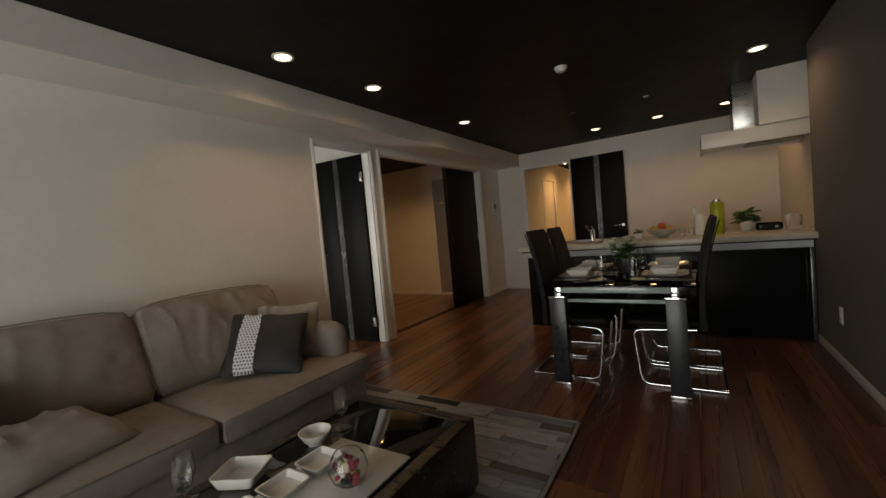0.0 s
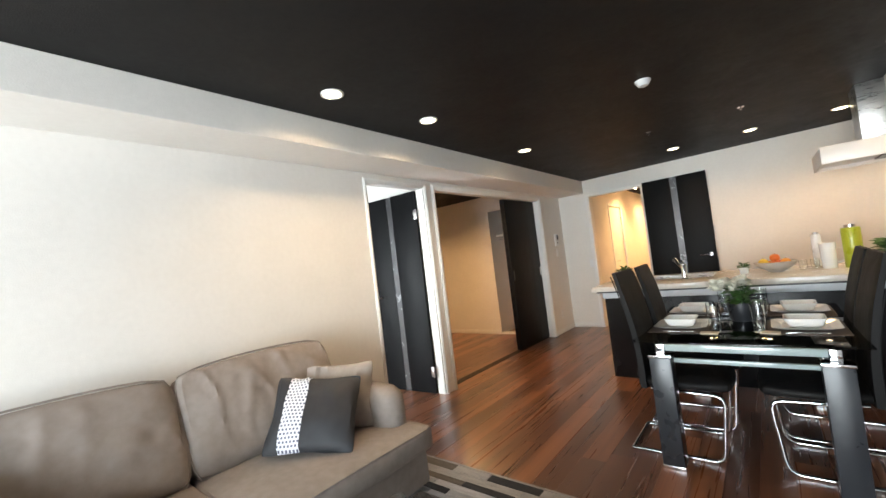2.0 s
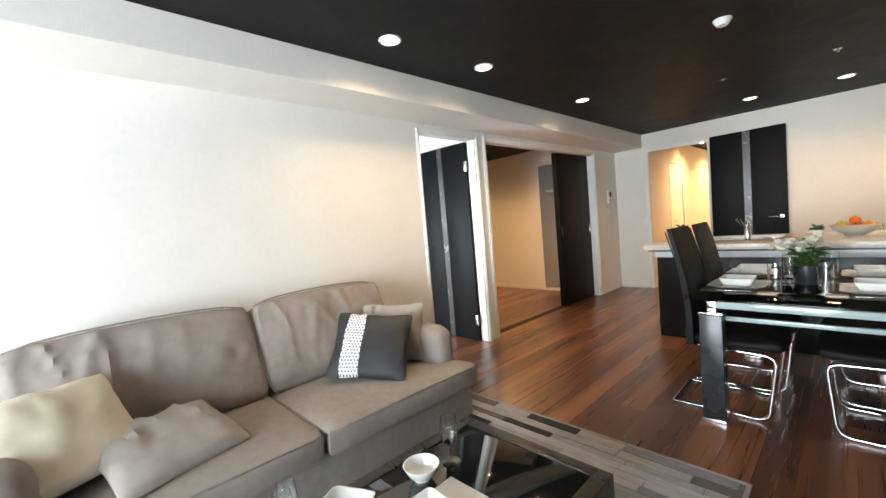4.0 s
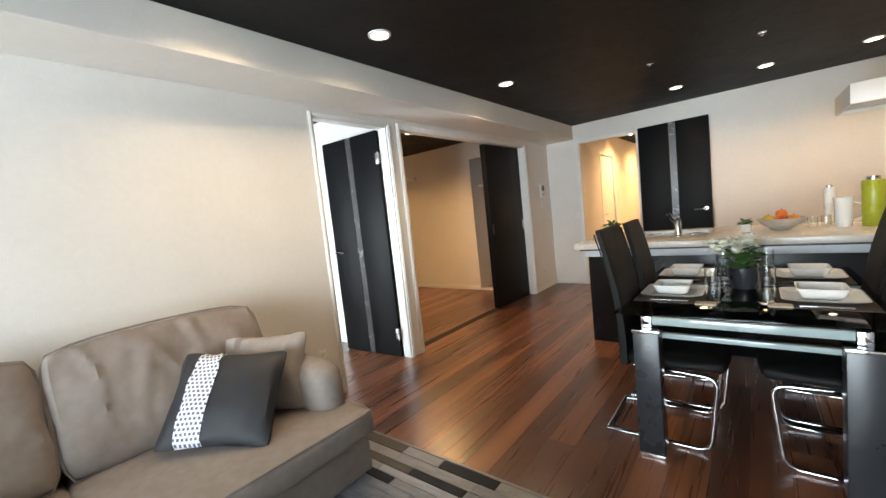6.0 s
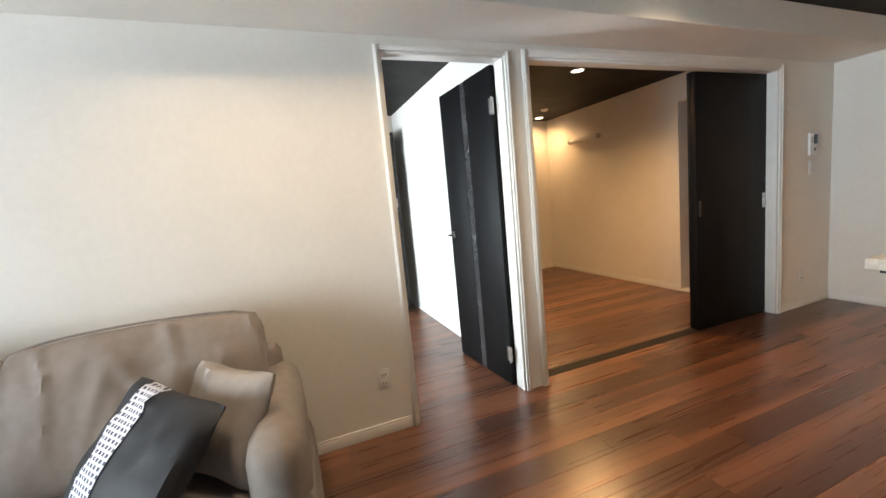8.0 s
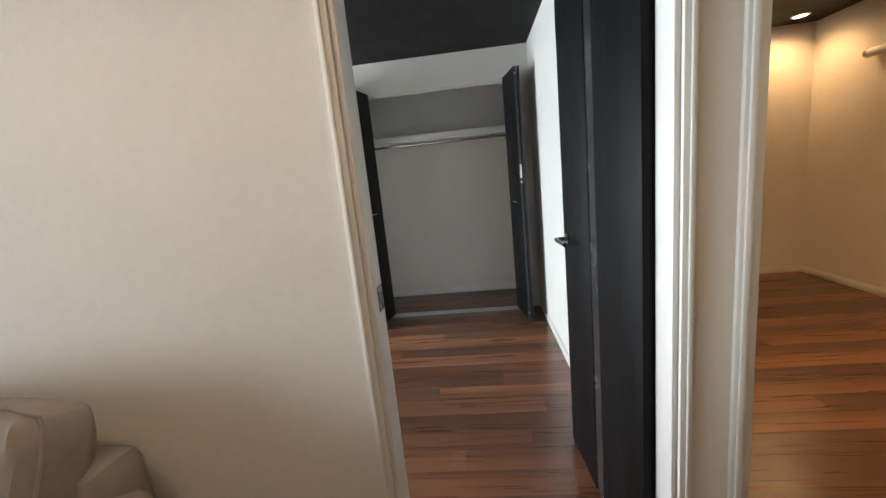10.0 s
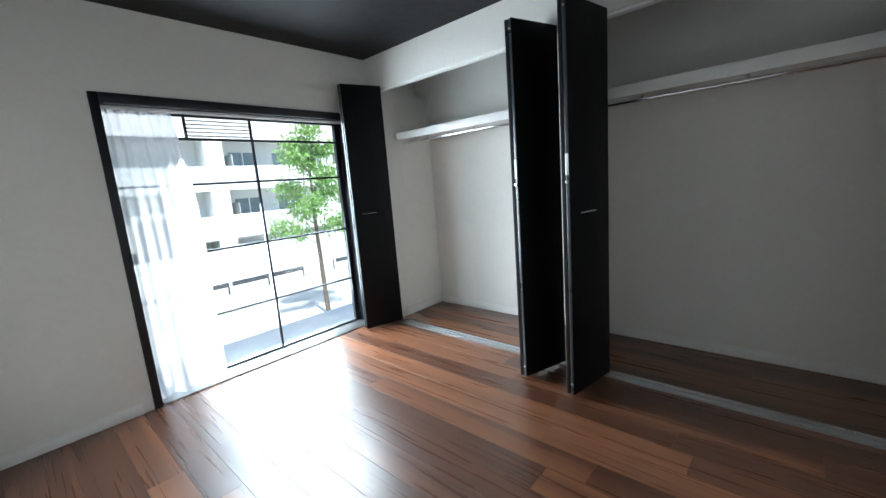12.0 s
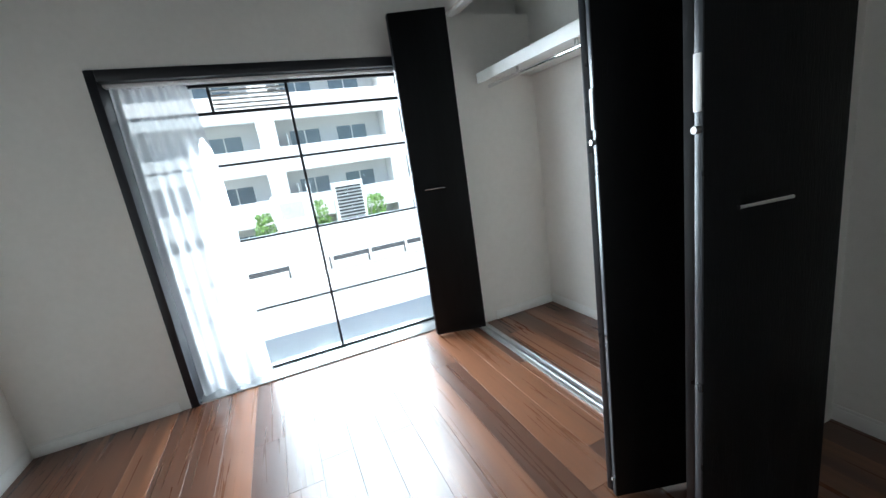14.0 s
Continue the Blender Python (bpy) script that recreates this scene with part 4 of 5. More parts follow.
# ---- dining table ----
TX0, TX1, TY0, TY1, TZ = 1.985, 3.01, 3.06, 4.42, 0.72
dt = thing("dining_table", (0, 0, 0), "smoked glass dining table with black legs and chrome rails", "dining table")
top = part("glass_top", box((TX0, TY0, TZ - 0.010), (TX1, TY1, TZ), 0.002), TABLEGLASS, dt, "smoked glass top")
top.visible_shadow = False
part("centre_glass", box((TX0 + 0.33, TY0 + 0.01, TZ - 0.014), (TX1 - 0.33, TY1 - 0.01, TZ - 0.0105)), BLACKGLASS, dt, "black glass centre band")
for x in (2.135, 2.875):
    for y in (3.07, TY1 - 0.08):
        leg = part("leg", box((x - 0.056, y - 0.056, 0.022), (x + 0.056, y + 0.056, TZ - 0.085), 0.003), LEGBLACK, dt)
        part("foot_plate", box((x - 0.058, y - 0.058, 0), (x + 0.058, y + 0.058, 0.022), 0.002), CHROME, leg, "chrome foot plate")
        part("cap", box((x - 0.060, y - 0.060, TZ - 0.085), (x + 0.060, y + 0.060, TZ - 0.070), 0.002), CHROME, leg, "chrome cap")
        part("spacer", box((x - 0.022, y - 0.022, TZ - 0.070), (x + 0.022, y + 0.022, TZ - 0.012), 0.002), CHROME, leg)
for y in (3.07, TY1 - 0.08):
    part("top_rail", box((2.16, y - 0.018, TZ - 0.050), (2.85, y + 0.018, TZ - 0.013), 0.003), GLASSEDGE, dt, "pale glass rail under the top")
    part("lower_rail", box((2.19, y + 0.03, TZ - 0.128), (2.82, y + 0.06, TZ - 0.103), 0.004), GLASSEDGE, dt)
for x in (2.135, 2.875):
    part("side_rail", box((x - 0.014, 3.10, TZ - 0.062), (x + 0.014, TY1 - 0.11, TZ - 0.038), 0.003), LEGBLACK, dt)


def dining_chair(x, y, side, label):
    """A cantilever chair, its back on the -x side of its own seat; side 1 faces +x."""
    c = thing("dining_chair", pose(x, y, 0, 0, 0, 0 if side > 0 else 180), label, "chair", "chairs round the table")
    seat = softbox((0.0, -0.205, 0.405), (0.43, 0.205, 0.475), 0.03, 0.018, 3, 0.002)
    part("seat", seat, LEATHER, c)
    bm = bmesh.new()
    bmesh.ops.create_cube(bm, size=2)
    bmesh.ops.subdivide_edges(bm, edges=bm.edges[:], cuts=12, use_grid_fill=True)
    for v in bm.verts:
        u, w, s = v.co
        z = 0.40 + (s + 1) / 2 * 0.73
        k = (z - 0.40) / 0.73
        bend = -0.015 - 0.095 * k ** 1.3 + 0.024 * math.sin(k * math.pi)
        hw = 0.205 + 0.012 * math.sin(k * 3)
        th = 0.018 + 0.008 * (1 - k)
        e = 1 - 0.35 * max(abs(w) ** 10, abs(s) ** 14 if s > 0 else 0)
        v.co = Vector((bend + u * th * e, w * hw * (1 - 0.05 * max(0, s) ** 10), z))
    part("backrest", bm, LEATHER, c)
    for s in (-1, 1):
        part("side_piping", tube([(-0.015 - 0.095 * k ** 1.3 + 0.024 * math.sin(k * math.pi) - 0.02, s * 0.198, 0.42 + 0.69 * k) for k in [i / 14 for i in range(15)]], 0.004, 6), LEATHER, c)
    for s in (-1, 1):
        part("frame_side", tube(rounded([(0.02, s * 0.17, 0.395), (0.40, s * 0.185, 0.385), (0.36, s * 0.20, 0.012), (-0.13, s * 0.20, 0.012)], 0.06), 0.011, 10), CHROME, c)
    part("frame_bar", tube([(-0.125, -0.20, 0.0122), (-0.125, 0.20, 0.0122)], 0.0112, 10), CHROME, c)
    part("seat_bar", tube([(0.12, -0.175, 0.393), (0.12, 0.175, 0.393)], 0.009, 8), CHROME, c)
    return c


first = dining_chair(2.005, 3.375, 1, "high-backed black leatherette chair with chrome cantilever legs")
copy_thing(first, pose(2.025, 3.83, 0, 0, 0, 2))
copy_thing(first, pose(3.0, 3.40, 0, 0, 0, 180))
copy_thing(first, pose(3.005, 3.86, 0, 0, 0, 178))


def setting_place(x, y):
    m = thing("place_mat", pose(x, y, TZ), "dark woven place mat on the glass table", "place mat", "place mats")
    part("mat", box((-0.17, -0.21, 0.0), (0.17, 0.21, 0.003), 0.001), MAT, m)
    p = thing("square_plate", pose(x, y, TZ + 0.003), "square cream porcelain plate", "plate", "square plates")
    part("plate", square_dish(0.30, 0.30, 0.02, 0.72), PORCELAIN, p, smooth=False)
    b = thing("square_bowl", pose(x, y, TZ + 0.0088), "square white porcelain bowl on a plate", "bowl", "square bowls")
    part("bowl", square_dish(0.185, 0.185, 0.055), PORCELAIN, b)
    for k, nm in ((-1, "fork"), (1, "knife")):
        cut = thing(nm, pose(x, y + k * 0.18, TZ + 0.003), "steel table " + nm + " beside the plate", "cutlery", "cutlery")
        part("handle", box((-0.09, -0.006, 0.0), (0.02, 0.006, 0.004), 0.0015), CHROME, cut)
        part("tip", box((0.02, -0.010, 0.001), (0.09, 0.010, 0.003), 0.001), CHROME, cut)


for x in (2.19, 2.80):
    for y in (3.52, 4.08):
        setting_place(x, y)
for x, y in ((2.39, 3.36), (2.60, 3.38), (2.40, 3.98), (2.61, 4.0)):
    tumbler(x, y, TZ, 0.036, 0.175)
for x, y in ((2.36, 3.30), (2.645, 3.33)):
    nap = thing("napkin", pose(x, y, TZ), "small folded sand napkin beside the glass", "napkin", "napkins")
    part("cloth", moved(cushion(0.09, 0.06, 0.012, 0.5, 5, 0.002, 3), pose(0, 0, 0.006)), NAPKIN, nap)


def leaf_mesh(length, width):
    bm = bmesh.new()
    rows = []
    for k in range(6):
        t = k / 5
        w = width * math.sin(math.pi * min(1, t * 0.92 + 0.08)) ** 0.8
        z = -0.25 * length * t * t
        rows.append([bm.verts.new((t * length, s * w, z + abs(s) * w * 0.35)) for s in (-1, 0, 1)])
    for a, b in zip(rows, rows[1:]):
        for i in range(2):
            bm.faces.new((a[i], a[i + 1], b[i + 1], b[i]))
    return bm


def bouquet(name, x, y, z, label, potmat, pot_r, pot_h, n, spread, height, leaf, flowers=0, seed=1, matt=None, square=False):
    g = random.Random(seed)
    p = thing(name, (x, y, z), label, "plant")
    if square:
        part("pot", square_dish(pot_r * 2, pot_r * 2, pot_h, 0.85), potmat, p)
    else:
        part("pot", lathe([(0.0, 0.0), (pot_r * 0.7, 0.0), (pot_r * 0.95, pot_h * 0.5), (pot_r, pot_h), (pot_r * 0.92, pot_h), (pot_r * 0.85, pot_h * 0.8), (0.0, pot_h * 0.8)], 24), potmat, p)
    me = mesh_of("leaf", leaf_mesh(leaf, leaf * 0.28), matt or LEAF)
    for k in range(n):
        a, e = g.random() * 360, g.uniform(-5, 80)
        r = spread * g.random() ** 0.6 * math.cos(radians(e)) * 0.6
        ob = new("leaf", me)
        ob.parent = p
        s = g.uniform(0.7, 1.2)
        ob.matrix_basis = Matrix.Translation((r * math.cos(radians(a)), r * math.sin(radians(a)), pot_h * 0.85 + height * 0.75 * g.random())) @ pose(0, 0, 0, g.uniform(-30, 30), -e * 0.7, a) @ Matrix.Scale(s, 4)
    for k in range(5):
        a = k * 1.256
        part("stem", tube([(0.3 * pot_r * math.cos(a), 0.3 * pot_r * math.sin(a), pot_h * 0.7), (spread * 0.4 * math.cos(a), spread * 0.4 * math.sin(a), pot_h + height * 0.7)], 0.003, 6), LEAF, p)
    if flowers:
        pm = mesh_of("petal", leaf_mesh(0.05, 0.022), PETAL)
        for k in range(flowers):
            a, r = g.random() * 6.28, spread * 0.75 * g.random() ** 0.5
            cx, cy, cz = r * math.cos(a) - spread * 0.35, r * math.sin(a), pot_h + height * g.uniform(0.55, 0.95)
            for j in range(11):
                ob = new("petal", pm)
                ob.parent = p
                ob.matrix_basis = Matrix.Translation((cx, cy, cz)) @ pose(0, 0, 0, 0, -g.uniform(0, 75), j * 360 / 11 * 1.6)
    return p


bouquet("flower_arrangement", 2.505, 3.73, TZ, "white flowers and green leaves in a black pot on the table", LEGBLACK, 0.075, 0.12, 70, 0.13, 0.15, 0.07, 22, 3)

# ---- kitchen ----
KZ, KY0, KY1 = 0.915, 4.44, 5.46
kc = thing("kitchen_island", (0, 0, 0), "black kitchen counter with a pale stone worktop", "kitchen counter")
part("front_panel", box((1.36, 4.60, 0.0), (3.80, 4.625, 0.80), 0.002), PANELBLACK, kc)
part("end_panel", box((1.36, 4.626, 0.0), (1.40, 5.40, 0.85), 0.002), PANELBLACK, kc)
part("under_rail", box((1.36, 4.54, 0.79), (3.82, 4.60, 0.852), 0.002), PALERAIL, kc, "pale rail below the worktop")
part("carcass", box((1.402, 4.70, 0.06), (3.99, 5.38, 0.850), 0.002), PANELBLACK, kc)
part("post", box((3.80, 4.56, 0.0), (3.828, 4.60, 0.80), 0.002), STRIP, kc)
wt = thing("worktop", (0, 0, 0), "pale stone worktop with a rounded front edge", "worktop")
part("slab", join(box((1.295, KY0, 0.868), (1.70, KY1, KZ), 0.004), box((1.70, KY0, 0.868), (2.25, 4.87, KZ), 0.002), box((1.70, 5.26, 0.868), (2.25, KY1, KZ), 0.002), box((2.25, KY0, 0.868), (3.995, KY1, KZ), 0.004)), COUNTER, wt)
# black strip stands in for the shade in the gap under the slab
part("shadow_strip", box((1.33, KY0 + 0.03, 0.852), (3.99, KY1 - 0.03, 0.868)), FRAMEBLACK, wt)
sk = thing("sink", (1.975, 5.065, KZ), "stainless steel sink set into the worktop", "sink")
part("basin", join(box((-0.274, -0.194, -0.17), (0.274, 0.194, -0.165)), box((-0.274, -0.194, -0.165), (-0.268, 0.194, 0.003)), box((0.268, -0.194, -0.165), (0.274, 0.194, 0.003)), box((-0.268, -0.194, -0.165), (0.268, -0.188, 0.003)), box((-0.268, 0.188, -0.165), (0.268, 0.194, 0.003))), STEEL, sk)
part("rim", tube(rounded([(-0.285, -0.205, 0.002), (0.285, -0.205, 0.002), (0.285, 0.205, 0.002), (-0.285, 0.205, 0.002), (-0.285, -0.20, 0.002)], 0.03), 0.006, 8), STEEL, sk)
fc = thing("faucet", (2.055, 4.80, KZ), "chrome mixer faucet with a slanting spout", "faucet")
part("body", lathe([(0.0, 0.0), (0.030, 0.0), (0.030, 0.006), (0.024, 0.012), (0.024, 0.135), (0.020, 0.142), (0.0, 0.144)], 24), CHROME, fc)
part("spout", tube(rounded([(0.0, 0.0, 0.09), (-0.06, 0.09, 0.145), (-0.085, 0.13, 0.185), (-0.10, 0.15, 0.17)], 0.02), 0.0125, 12), CHROME, fc)
part("lever", tube([(0.0, 0.0, 0.142), (0.01, -0.02, 0.16), (0.0, -0.07, 0.175)], 0.006, 8), CHROME, fc)

hood = thing("range_hood", (0, 0, 0), "white and steel range hood above the counter end", "range hood")
HY0, HY1 = 5.07, 5.75
part("canopy", join(box((3.11, HY0, 1.772), (3.995, HY0 + 0.02, 1.915), 0.003), box((3.11, HY1 - 0.02, 1.772), (3.995, HY1, 1.915), 0.003), box((3.11, HY0 + 0.02, 1.774), (3.13, HY1 - 0.02, 1.913), 0.002), box((3.13, HY0 + 0.02, 1.895), (3.995, HY1 - 0.02, 1.913))), material("hood_white", (0.74, 0.73, 0.71), (0.7, 0.69, 0.67), 10, 0.35), hood, "off-white canopy")
part("underside", box((3.132, HY0 + 0.022, 1.80), (3.99, HY1 - 0.022, 1.815), 0.002), STEEL, hood, "brushed steel underside")
part("filter", box((3.50, HY0 + 0.10, 1.788), (3.93, HY1 - 0.10, 1.80), 0.002), PANELBLACK, hood, "dark grease filter")
part("hood_light", lathe([(0.0, -0.004), (0.03, -0.004), (0.034, 0.0), (0.0, 0.0)], 20, (3.23, HY0 + 0.16, 1.799)), BULB, hood, "small lit hood lamp")
part("flue", box((3.40, 5.32, 1.916), (3.72, 5.62, CEIL - 0.004), 0.003), STEEL, hood, "steel flue")
setting("duct_cover", box((3.57, 5.035, 1.918), (3.998, 5.312, CEIL - 0.003), 0.003), WALL, "white boxed duct above the hood", "duct cover")
lamp("hood_lamp", "SPOT", look((3.23, HY0 + 0.16, 1.785), (3.23, 5.2, 0)), 3.0, WARM, 0.03, spot=130)

bouquet("herb_plant", 1.47, 5.05, KZ, "small leafy green plant in a white pot on the worktop", PORCELAIN, 0.055, 0.06, 70, 0.11, 0.10, 0.055, 0, 7)
bouquet("small_plant", 2.50, 4.93, KZ, "little green plant in a white square pot", PORCELAIN, 0.035, 0.06, 30, 0.05, 0.05, 0.04, 0, 8, square=True)
bouquet("fern_plant", 3.45, 5.20, KZ, "bushy green plant in a pale pot at the counter end", PORCELAIN, 0.06, 0.10, 80, 0.14, 0.13, 0.075, 0, 9)
fb = thing("fruit_bowl", (2.72, 4.98, KZ), "pale fruit bowl with oranges and red apples", "bowl")
part("bowl", lathe([(0.0, 0.0), (0.05, 0.0), (0.055, 0.008), (0.12, 0.045), (0.155, 0.09), (0.150, 0.091), (0.115, 0.05), (0.05, 0.013), (0.0, 0.012)], 30), material("pale_bowl", (0.60, 0.56, 0.50), None, 20, 0.4), fb)
for k in range(3):
    part("hoop", tube([((0.09 + 0.03 * k) * math.cos(a), (0.09 + 0.03 * k) * math.sin(a), 0.03 + 0.028 * k) for a in [i * 0.2618 for i in range(24)]], 0.003, 6, True), CHROME, fb)
for k, (x, y, z, c) in enumerate(((-0.05, 0.02, 0.065, (0.75, 0.25, 0.02)), (0.04, 0.04, 0.065, (0.55, 0.05, 0.02)), (0.0, -0.05, 0.065, (0.65, 0.10, 0.02)), (0.07, -0.03, 0.08, (0.75, 0.30, 0.03)), (-0.08, -0.03, 0.085, (0.70, 0.45, 0.05)), (0.0, 0.0, 0.12, (0.72, 0.16, 0.02)))):
    f = thing("fruit", (2.72 + x, 4.98 + y, KZ + z), "round orange or red fruit in the bowl", "fruit", "fruits in the bowl")
    part("flesh", lathe([(0.0, -0.033), (0.018, -0.031), (0.034, -0.015), (0.037, 0.003), (0.030, 0.024), (0.014, 0.033), (0.0, 0.029)], 20), material("fruit_skin", c, None, 40, 0.35, bump=0.15), f)
    part("stalk", rod((0, 0, 0.028), (0.003, 0, 0.042), 0.002), BLACKWOOD, f)
for x, y, r, h, lab in ((2.90, 5.05, 0.03, 0.08, "small clear glass on the worktop"), (2.98, 5.10, 0.03, 0.08, "small clear glass on the worktop")):
    tumbler(x, y, KZ, r, h, label=lab)
jug = thing("pitcher", (3.06, 5.0, KZ), "tall white pitcher on the worktop", "pitcher")
part("body", lathe([(0.0, 0.0), (0.045, 0.0), (0.052, 0.20), (0.058, 0.21), (0.055, 0.21), (0.049, 0.20), (0.042, 0.008), (0.0, 0.008)], 26), PORCELAIN, jug)
part("handle", tube(rounded([(0.045, 0, 0.04), (0.10, 0, 0.06), (0.10, 0, 0.15), (0.05, 0, 0.17)], 0.03), 0.007), PORCELAIN, jug)
for x, y, h, col, lab in ((3.02, 5.30, 0.30, (0.80, 0.80, 0.78), "white bottle on the worktop"), (3.205, 4.98, 0.34, (0.42, 0.46, 0.03), "tall lime green canister on the worktop")):
    b = thing("bottle" if h < 0.32 else "canister", (x, y, KZ), lab, "container")
    r = 0.058 if h > 0.32 else 0.034
    part("body", lathe([(0.0, 0.0), (r - 0.003, 0.0), (r, 0.004), (r, h * 0.9), (r - 0.004, h * 0.93), (0.0, h * 0.93)], 26), material("container_paint", col, None, 10, 0.3), b)
    part("lid", lathe([(r * 0.6, h * 0.93), (r * 0.6, h), (0.0, h + 0.002)], 22), STEEL, b, "steel lid")
rd = thing("toaster", (3.62, 5.17, KZ), "dark countertop appliance with rounded edges", "appliance")
part("body", softbox((-0.10, -0.07, 0.0), (0.10, 0.07, 0.075), 0.02, 0.002, 2, 0.0), PANELBLACK, rd)
part("knob", rod((0.05, -0.07, 0.035), (0.05, -0.085, 0.035), 0.014, seg=18), CHROME, rd)
gj = thing("storage_jar", (3.80, 5.15, KZ), "square clear glass storage jar", "jar")
part("body", square_dish(0.12, 0.12, 0.13, 0.96), CLEAR, gj)
part("lid", box((-0.055, -0.055, 0.130), (0.055, 0.055, 0.142), 0.004), STEEL, gj)

# ---- outside ----
GZ = -4.0
setting("ground", box((-400, -500, GZ - 0.3), (400, -0.9, GZ)), material("pale_asphalt", (0.66, 0.66, 0.64), (0.60, 0.60, 0.58), 3, 0.9, bump=0.4), "pale paved ground in front of the flats", "ground")
setting("road", box((-60, -19.5, GZ), (60, -14.0, GZ + 0.004)), material("street_asphalt", (0.52, 0.52, 0.51), (0.47, 0.47, 0.46), 4, 0.9, bump=0.4), "asphalt street between the buildings", "road")
setting("pavement", box((-60, -22.3, GZ + 0.0), (60, -19.5, GZ + 0.14), 0.02), material("pavement_slab", (0.55, 0.54, 0.52), (0.48, 0.47, 0.45), 6, 0.85, bump=0.3), "raised concrete pavement across the street", "pavement")
FACADE = material("white_facade_render", (0.84, 0.83, 0.81), (0.78, 0.77, 0.75), 2, 0.85, bump=0.3)
CONC = material("grey_balcony_concrete", (0.50, 0.50, 0.49), (0.43, 0.43, 0.42), 3, 0.85)
FARGLASS = material("far_window_glass", (0.26, 0.31, 0.34), (0.18, 0.22, 0.25), 2, 0.08)
apt = thing("apartment_building", (0, -23.0, GZ), "white apartment block with recessed balconies across the street", "building")
FLOORS, STEP, B0, BW, PIER = 6, 2.96, -1.44, 6.53, 1.03
x0, x1 = B0 - 5 * (BW + PIER), B0 + 3 * (BW + PIER)
part("back_wall", box((x0, -9, 0), (x1, -1.5, 3.6 + FLOORS * STEP)), FACADE, apt, smooth=False)
part("ground_floor_wall", box((x0, -1.45, 0), (x1, -0.19, 0.2)), FACADE, apt, smooth=False)
for f in range(FLOORS):
    z = -0.10 + f * STEP
    part("balcony_parapet", box((x0, -0.18, z), (x1, 0, z + 1.43), 0.02), FACADE, apt, smooth=False)
    part("floor_slab", box((x0, -1.5, z + 0.25), (x1, -0.18, z + 0.45)), CONC, apt, smooth=False)
    part("lintel_beam", box((x0, -0.26, z + 2.93 - 0.005), (x1, -0.02, z + STEP + 0.01)), FACADE, apt, smooth=False)
part("roof", box((x0 - 0.2, -9.2, 3.6 + FLOORS * STEP), (x1 + 0.2, 0.2, 3.9 + FLOORS * STEP), 0.03), CONC, apt, smooth=False)
bay = 0
xx = x0
while xx < x1 - 1:
    part("pier", box((xx - PIER, -1.48, 0.0), (xx, 0.012, 3.55 + FLOORS * STEP)), FACADE, apt, smooth=False)
    for f in range(FLOORS):
        z = 0.35 + f * STEP
        for a, w in ((0.9, 2.0), (3.9, 1.9)):
            wn_ = part("window", box((xx + a, -1.50, z + 0.1), (xx + a + w, -1.44, z + 2.0), 0.01), TRIM, apt, smooth=False)
            for s in (0, 1):
                part("pane", box((xx + a + 0.06 + s * (w / 2 - 0.02), -1.445, z + 0.17), (xx + a + w / 2 - 0.04 + s * (w / 2 - 0.02), -1.432, z + 1.93)), FARGLASS, wn_, smooth=False)
        part("air_conditioner", box((xx + 3.15, -1.35, z - 0.05), (xx + 3.75, -1.05, z + 0.5), 0.02), PLASTIC, apt, smooth=False)
        part("partition", box((xx + 5.95, -1.44, z - 0.1), (xx + 6.0, -0.2, z + 1.7)), CONC, apt, smooth=False)
    xx += BW + PIER

setting("wall_boundary", box((-40, -21.15, GZ + 0.14), (30, -20.95, GZ + 2.45), 0.02), FACADE, "low white boundary wall across the street", "wall")
guard = thing("guard_rail", (0, -19.8, GZ + 0.14), "grey street guard rail along the pavement", "guard rail")
for k in range(26):
    if k % 5 != 2:
        part("beam", box((-30 + k * 2.2, -0.03, 0.42), (-30 + k * 2.2 + 2.0, 0.03, 0.68), 0.01), STRIP, guard, smooth=False)
    part("post", rod((-30 + k * 2.2, 0, 0), (-30 + k * 2.2, 0, 0.7), 0.05), STRIP, guard)
cond = thing("outdoor_unit", (-5.6, -21.6, GZ + 0.14), "tall louvred outdoor cabinet across the street", "cabinet")
part("body", box((-0.9, -0.4, 0.0), (0.9, 0.4, 4.6), 0.03), FACADE, cond, smooth=False)
for k in range(11):
    part("louvre", box((-0.75, 0.40, 2.35 + k * 0.19), (0.75, 0.45, 2.46 + k * 0.19), 0.01), STRIP, cond, smooth=False)
hut = thing("street_kiosk", (-2.3, -21.6, GZ + 0.14), "low white utility hut with a grey panel", "hut")
part("body", box((-1.0, -0.5, 0.0), (1.0, 0.5, 4.35), 0.03), FACADE, hut, smooth=False)
part("panel", box((-0.62, 0.5, 3.05), (0.62, 0.53, 3.95), 0.01), CONC, hut, smooth=False)


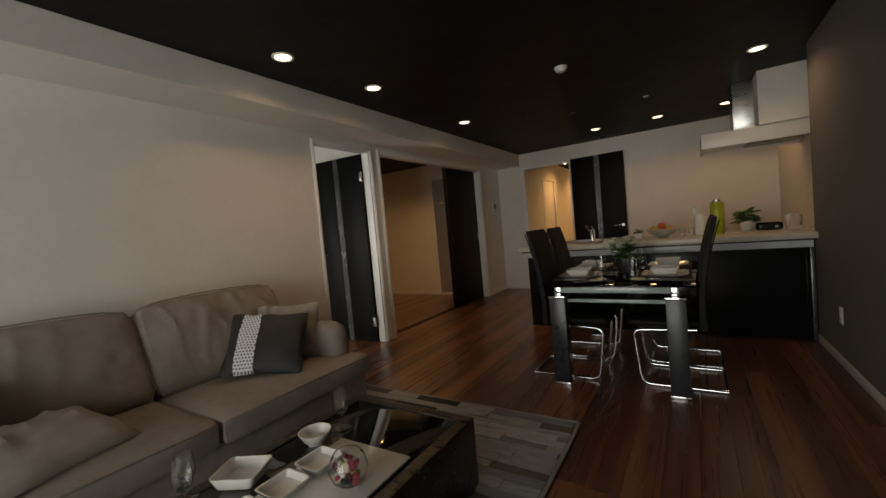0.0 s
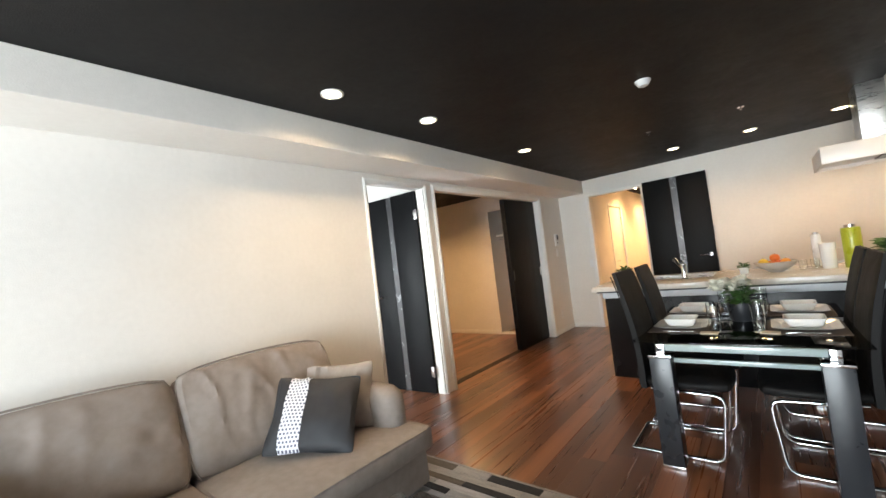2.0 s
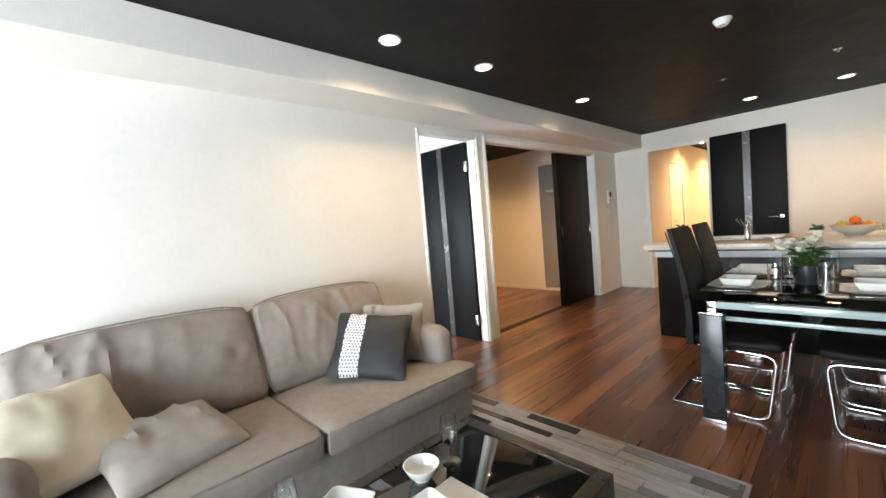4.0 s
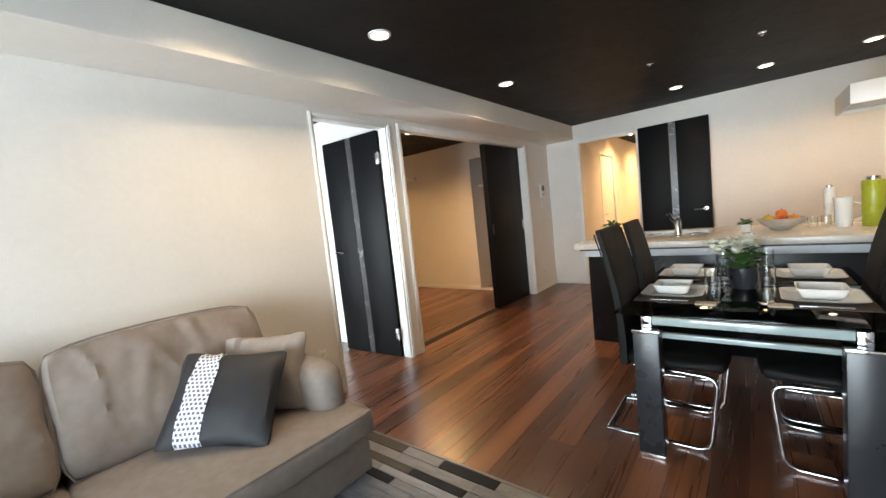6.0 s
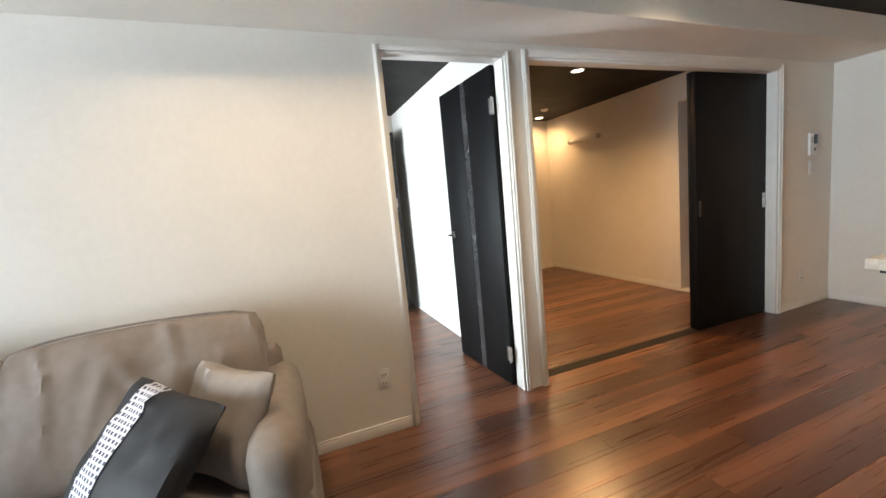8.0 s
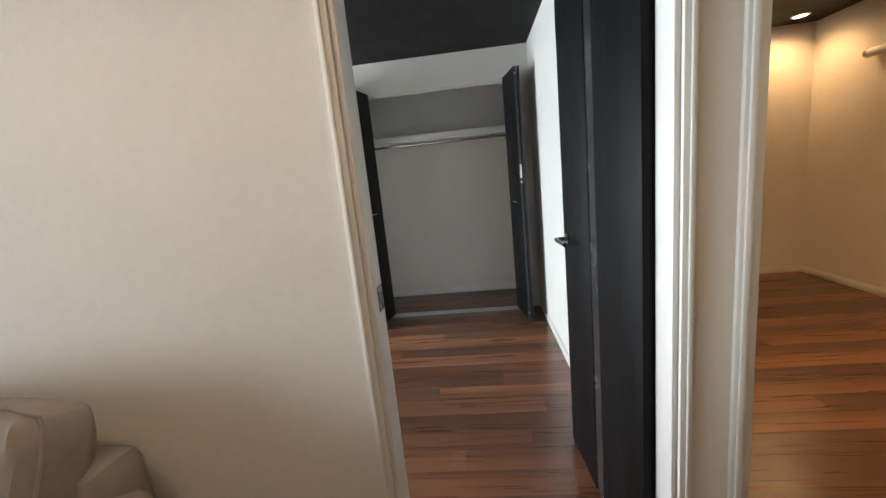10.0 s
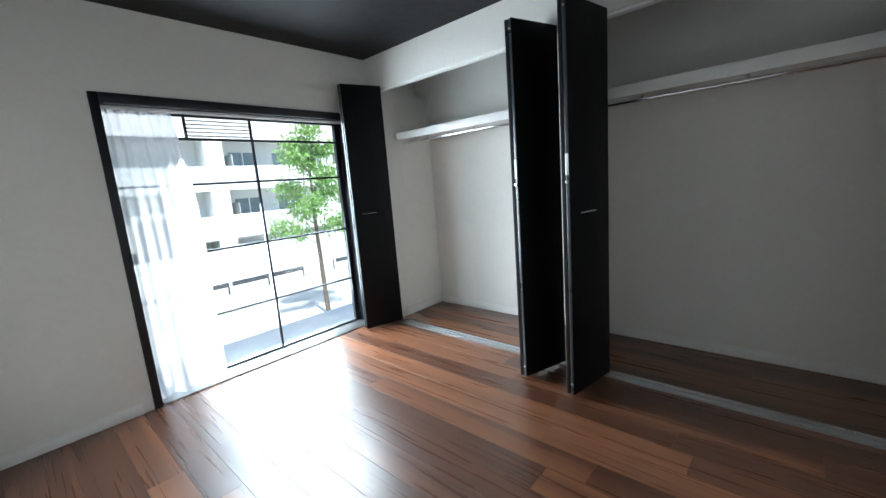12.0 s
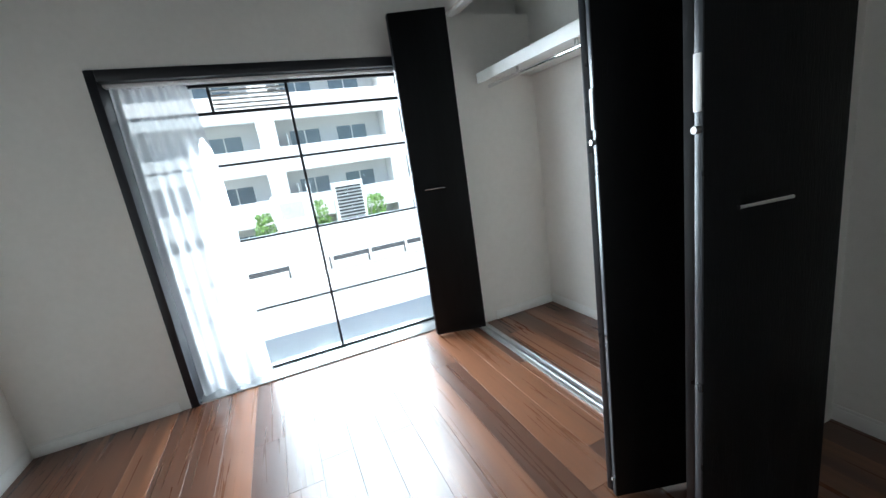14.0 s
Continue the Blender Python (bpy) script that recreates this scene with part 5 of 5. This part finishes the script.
def tree(x, y, h, seed, n):
    g = random.Random(seed)
    t = thing("street_tree", (x, y, GZ), "young leafy street tree beside the road", "tree", "street trees")
    part("trunk", join(rod((0, 0, 0), (0.08, 0.02, h * 0.5), 0.11, 0.075), rod((0.08, 0.02, h * 0.49), (0.02, 0.05, h * 0.85), 0.075, 0.03)), material("tree_bark", (0.16, 0.12, 0.09), (0.1, 0.075, 0.055), 12, 0.9, bump=0.8), t)
    tips = []
    for k in range(12):
        a, z = k * 2.4, h * (0.38 + 0.045 * k)
        e = (0.95 + 0.5 * g.random()) * (1.1 - 0.05 * k)
        tip = Vector((e * math.cos(a), e * math.sin(a), z + 0.5 + 0.4 * g.random()))
        part("limb", tube([(0.06, 0.02, z), (tip * 0.5 + Vector((0, 0, z * 0.5 + 0.05)))[:], tip[:]], 0.022, 6), bpy.data.materials["tree_bark"], t)
        tips += [tip, tip * 0.6 + Vector((0, 0, z * 0.4 + 0.1))]
    bm = bmesh.new()
    for k in range(n):
        c = g.choice(tips) + Vector((g.gauss(0, 0.26), g.gauss(0, 0.26), g.gauss(0, 0.22)))
        m = Matrix.Translation(c) @ pose(0, 0, 0, g.random() * 360, g.random() * 360, g.random() * 360)
        s = g.uniform(0.05, 0.10)
        bm.faces.new([bm.verts.new(m @ Vector(p)) for p in ((-s, 0, 0), (0, -s * 0.5, s * 0.1), (s, 0, 0), (0, s * 0.5, s * 0.1))])
    tagged(part("crown", bm, bpy.data.materials["tree_leaf"], t), kind="stuff")


material("tree_leaf", (0.26, 0.42, 0.10), (0.17, 0.30, 0.07), 3, 0.55)
tree(-9.2, -12.0, 8.2, 2, 6500)


def bush(x, y, z, w, h, seed):
    g = random.Random(seed)
    b = thing("bush", (x, y, z), "bright green clipped bush beside the cabinets", "bush", "street bushes")
    part("stem", rod((0, 0, 0), (0.05, 0, h * 0.5), 0.06, 0.03), bpy.data.materials["tree_bark"], b)
    bm = bmesh.new()
    for k in range(900):
        a, r, e = g.random() * 6.283, g.random() ** 0.4, g.random()
        c = Vector((math.cos(a) * r * w * (1.05 - 0.5 * e * e), math.sin(a) * r * w * 0.6, h * (0.08 + 0.92 * e)))
        m = Matrix.Translation(c) @ pose(0, 0, 0, g.random() * 360, g.random() * 360, g.random() * 360)
        s = g.uniform(0.07, 0.14)
        bm.faces.new([bm.verts.new(m @ Vector(p)) for p in ((-s, 0, 0), (0, -s * 0.5, s * 0.1), (s, 0, 0), (0, s * 0.5, s * 0.1))])
    tagged(part("leaves", bm, bpy.data.materials["tree_leaf"], b), kind="stuff")


for x, w, h, seed in ((-3.75, 0.75, 3.75, 3), (-0.7, 0.7, 3.5, 6), (-7.2, 0.8, 3.6, 8)):
    bush(x, -21.7, GZ + 0.14, w, h, seed)
balc = thing("balcony", (0, 0, 0), "pale concrete balcony floor outside the bedroom", "balcony")
part("slab", box((-3.4, -1.15, -0.28), (-0.2, -0.31, -0.13), 0.01), FACADE, balc)

# ---- floor planks ----
PW = 0.148
rp = random.Random(11)
shared = {}


def planks(x0, x1, y0, y1):
    x = x0
    while x < x1 - 0.005:
        w = min(PW, x1 - x)
        y = y0 - rp.random() * 1.6
        while y < y1:
            ln = rp.choice((1.45, 1.8, 2.1))
            a, b = max(y, y0), min(y + ln, y1)
            if b - a > 0.02:
                key = (round(w, 3), round(b - a, 3))
                if key not in shared:
                    bm = bmesh.new()
                    hx, hy, e = w / 2 - 0.0004, (b - a) / 2 - 0.0004, 0.0006
                    low = [bm.verts.new((sx * hx, sy * hy, -0.012)) for sx, sy in ((-1, -1), (1, -1), (1, 1), (-1, 1))]
                    mid = [bm.verts.new((sx * hx, sy * hy, -e)) for sx, sy in ((-1, -1), (1, -1), (1, 1), (-1, 1))]
                    up = [bm.verts.new((sx * (hx - e), sy * (hy - e), 0)) for sx, sy in ((-1, -1), (1, -1), (1, 1), (-1, 1))]
                    for lo, hi in ((low, mid), (mid, up)):
                        for i in range(4):
                            bm.faces.new((lo[i], lo[(i + 1) % 4], hi[(i + 1) % 4], hi[i]))
                    bm.faces.new(up)
                    shared[key] = mesh_of("plank", bm, FLOOR, False)
                ob = new("plank", shared[key])
                ob.parent = bpy.data.objects["floor"]
                ob.location = (x + w / 2, (a + b) / 2, 0)
            y += ln
        x += w


planks(0.0, 3.83, -2.6, 7.07)
planks(3.83, 4.0, 4.55, 7.07)
planks(-0.09, 0.0, 2.82, 3.56)
planks(-2.86, -0.09, 0.0, 3.63)
planks(-3.47, -2.86, 0.1, 3.63)
planks(-3.36, -0.0, 3.735, 6.38)
planks(-1.05, -0.13, 6.38, 7.0)
planks(0.5, 1.55, 7.07, 11.4)
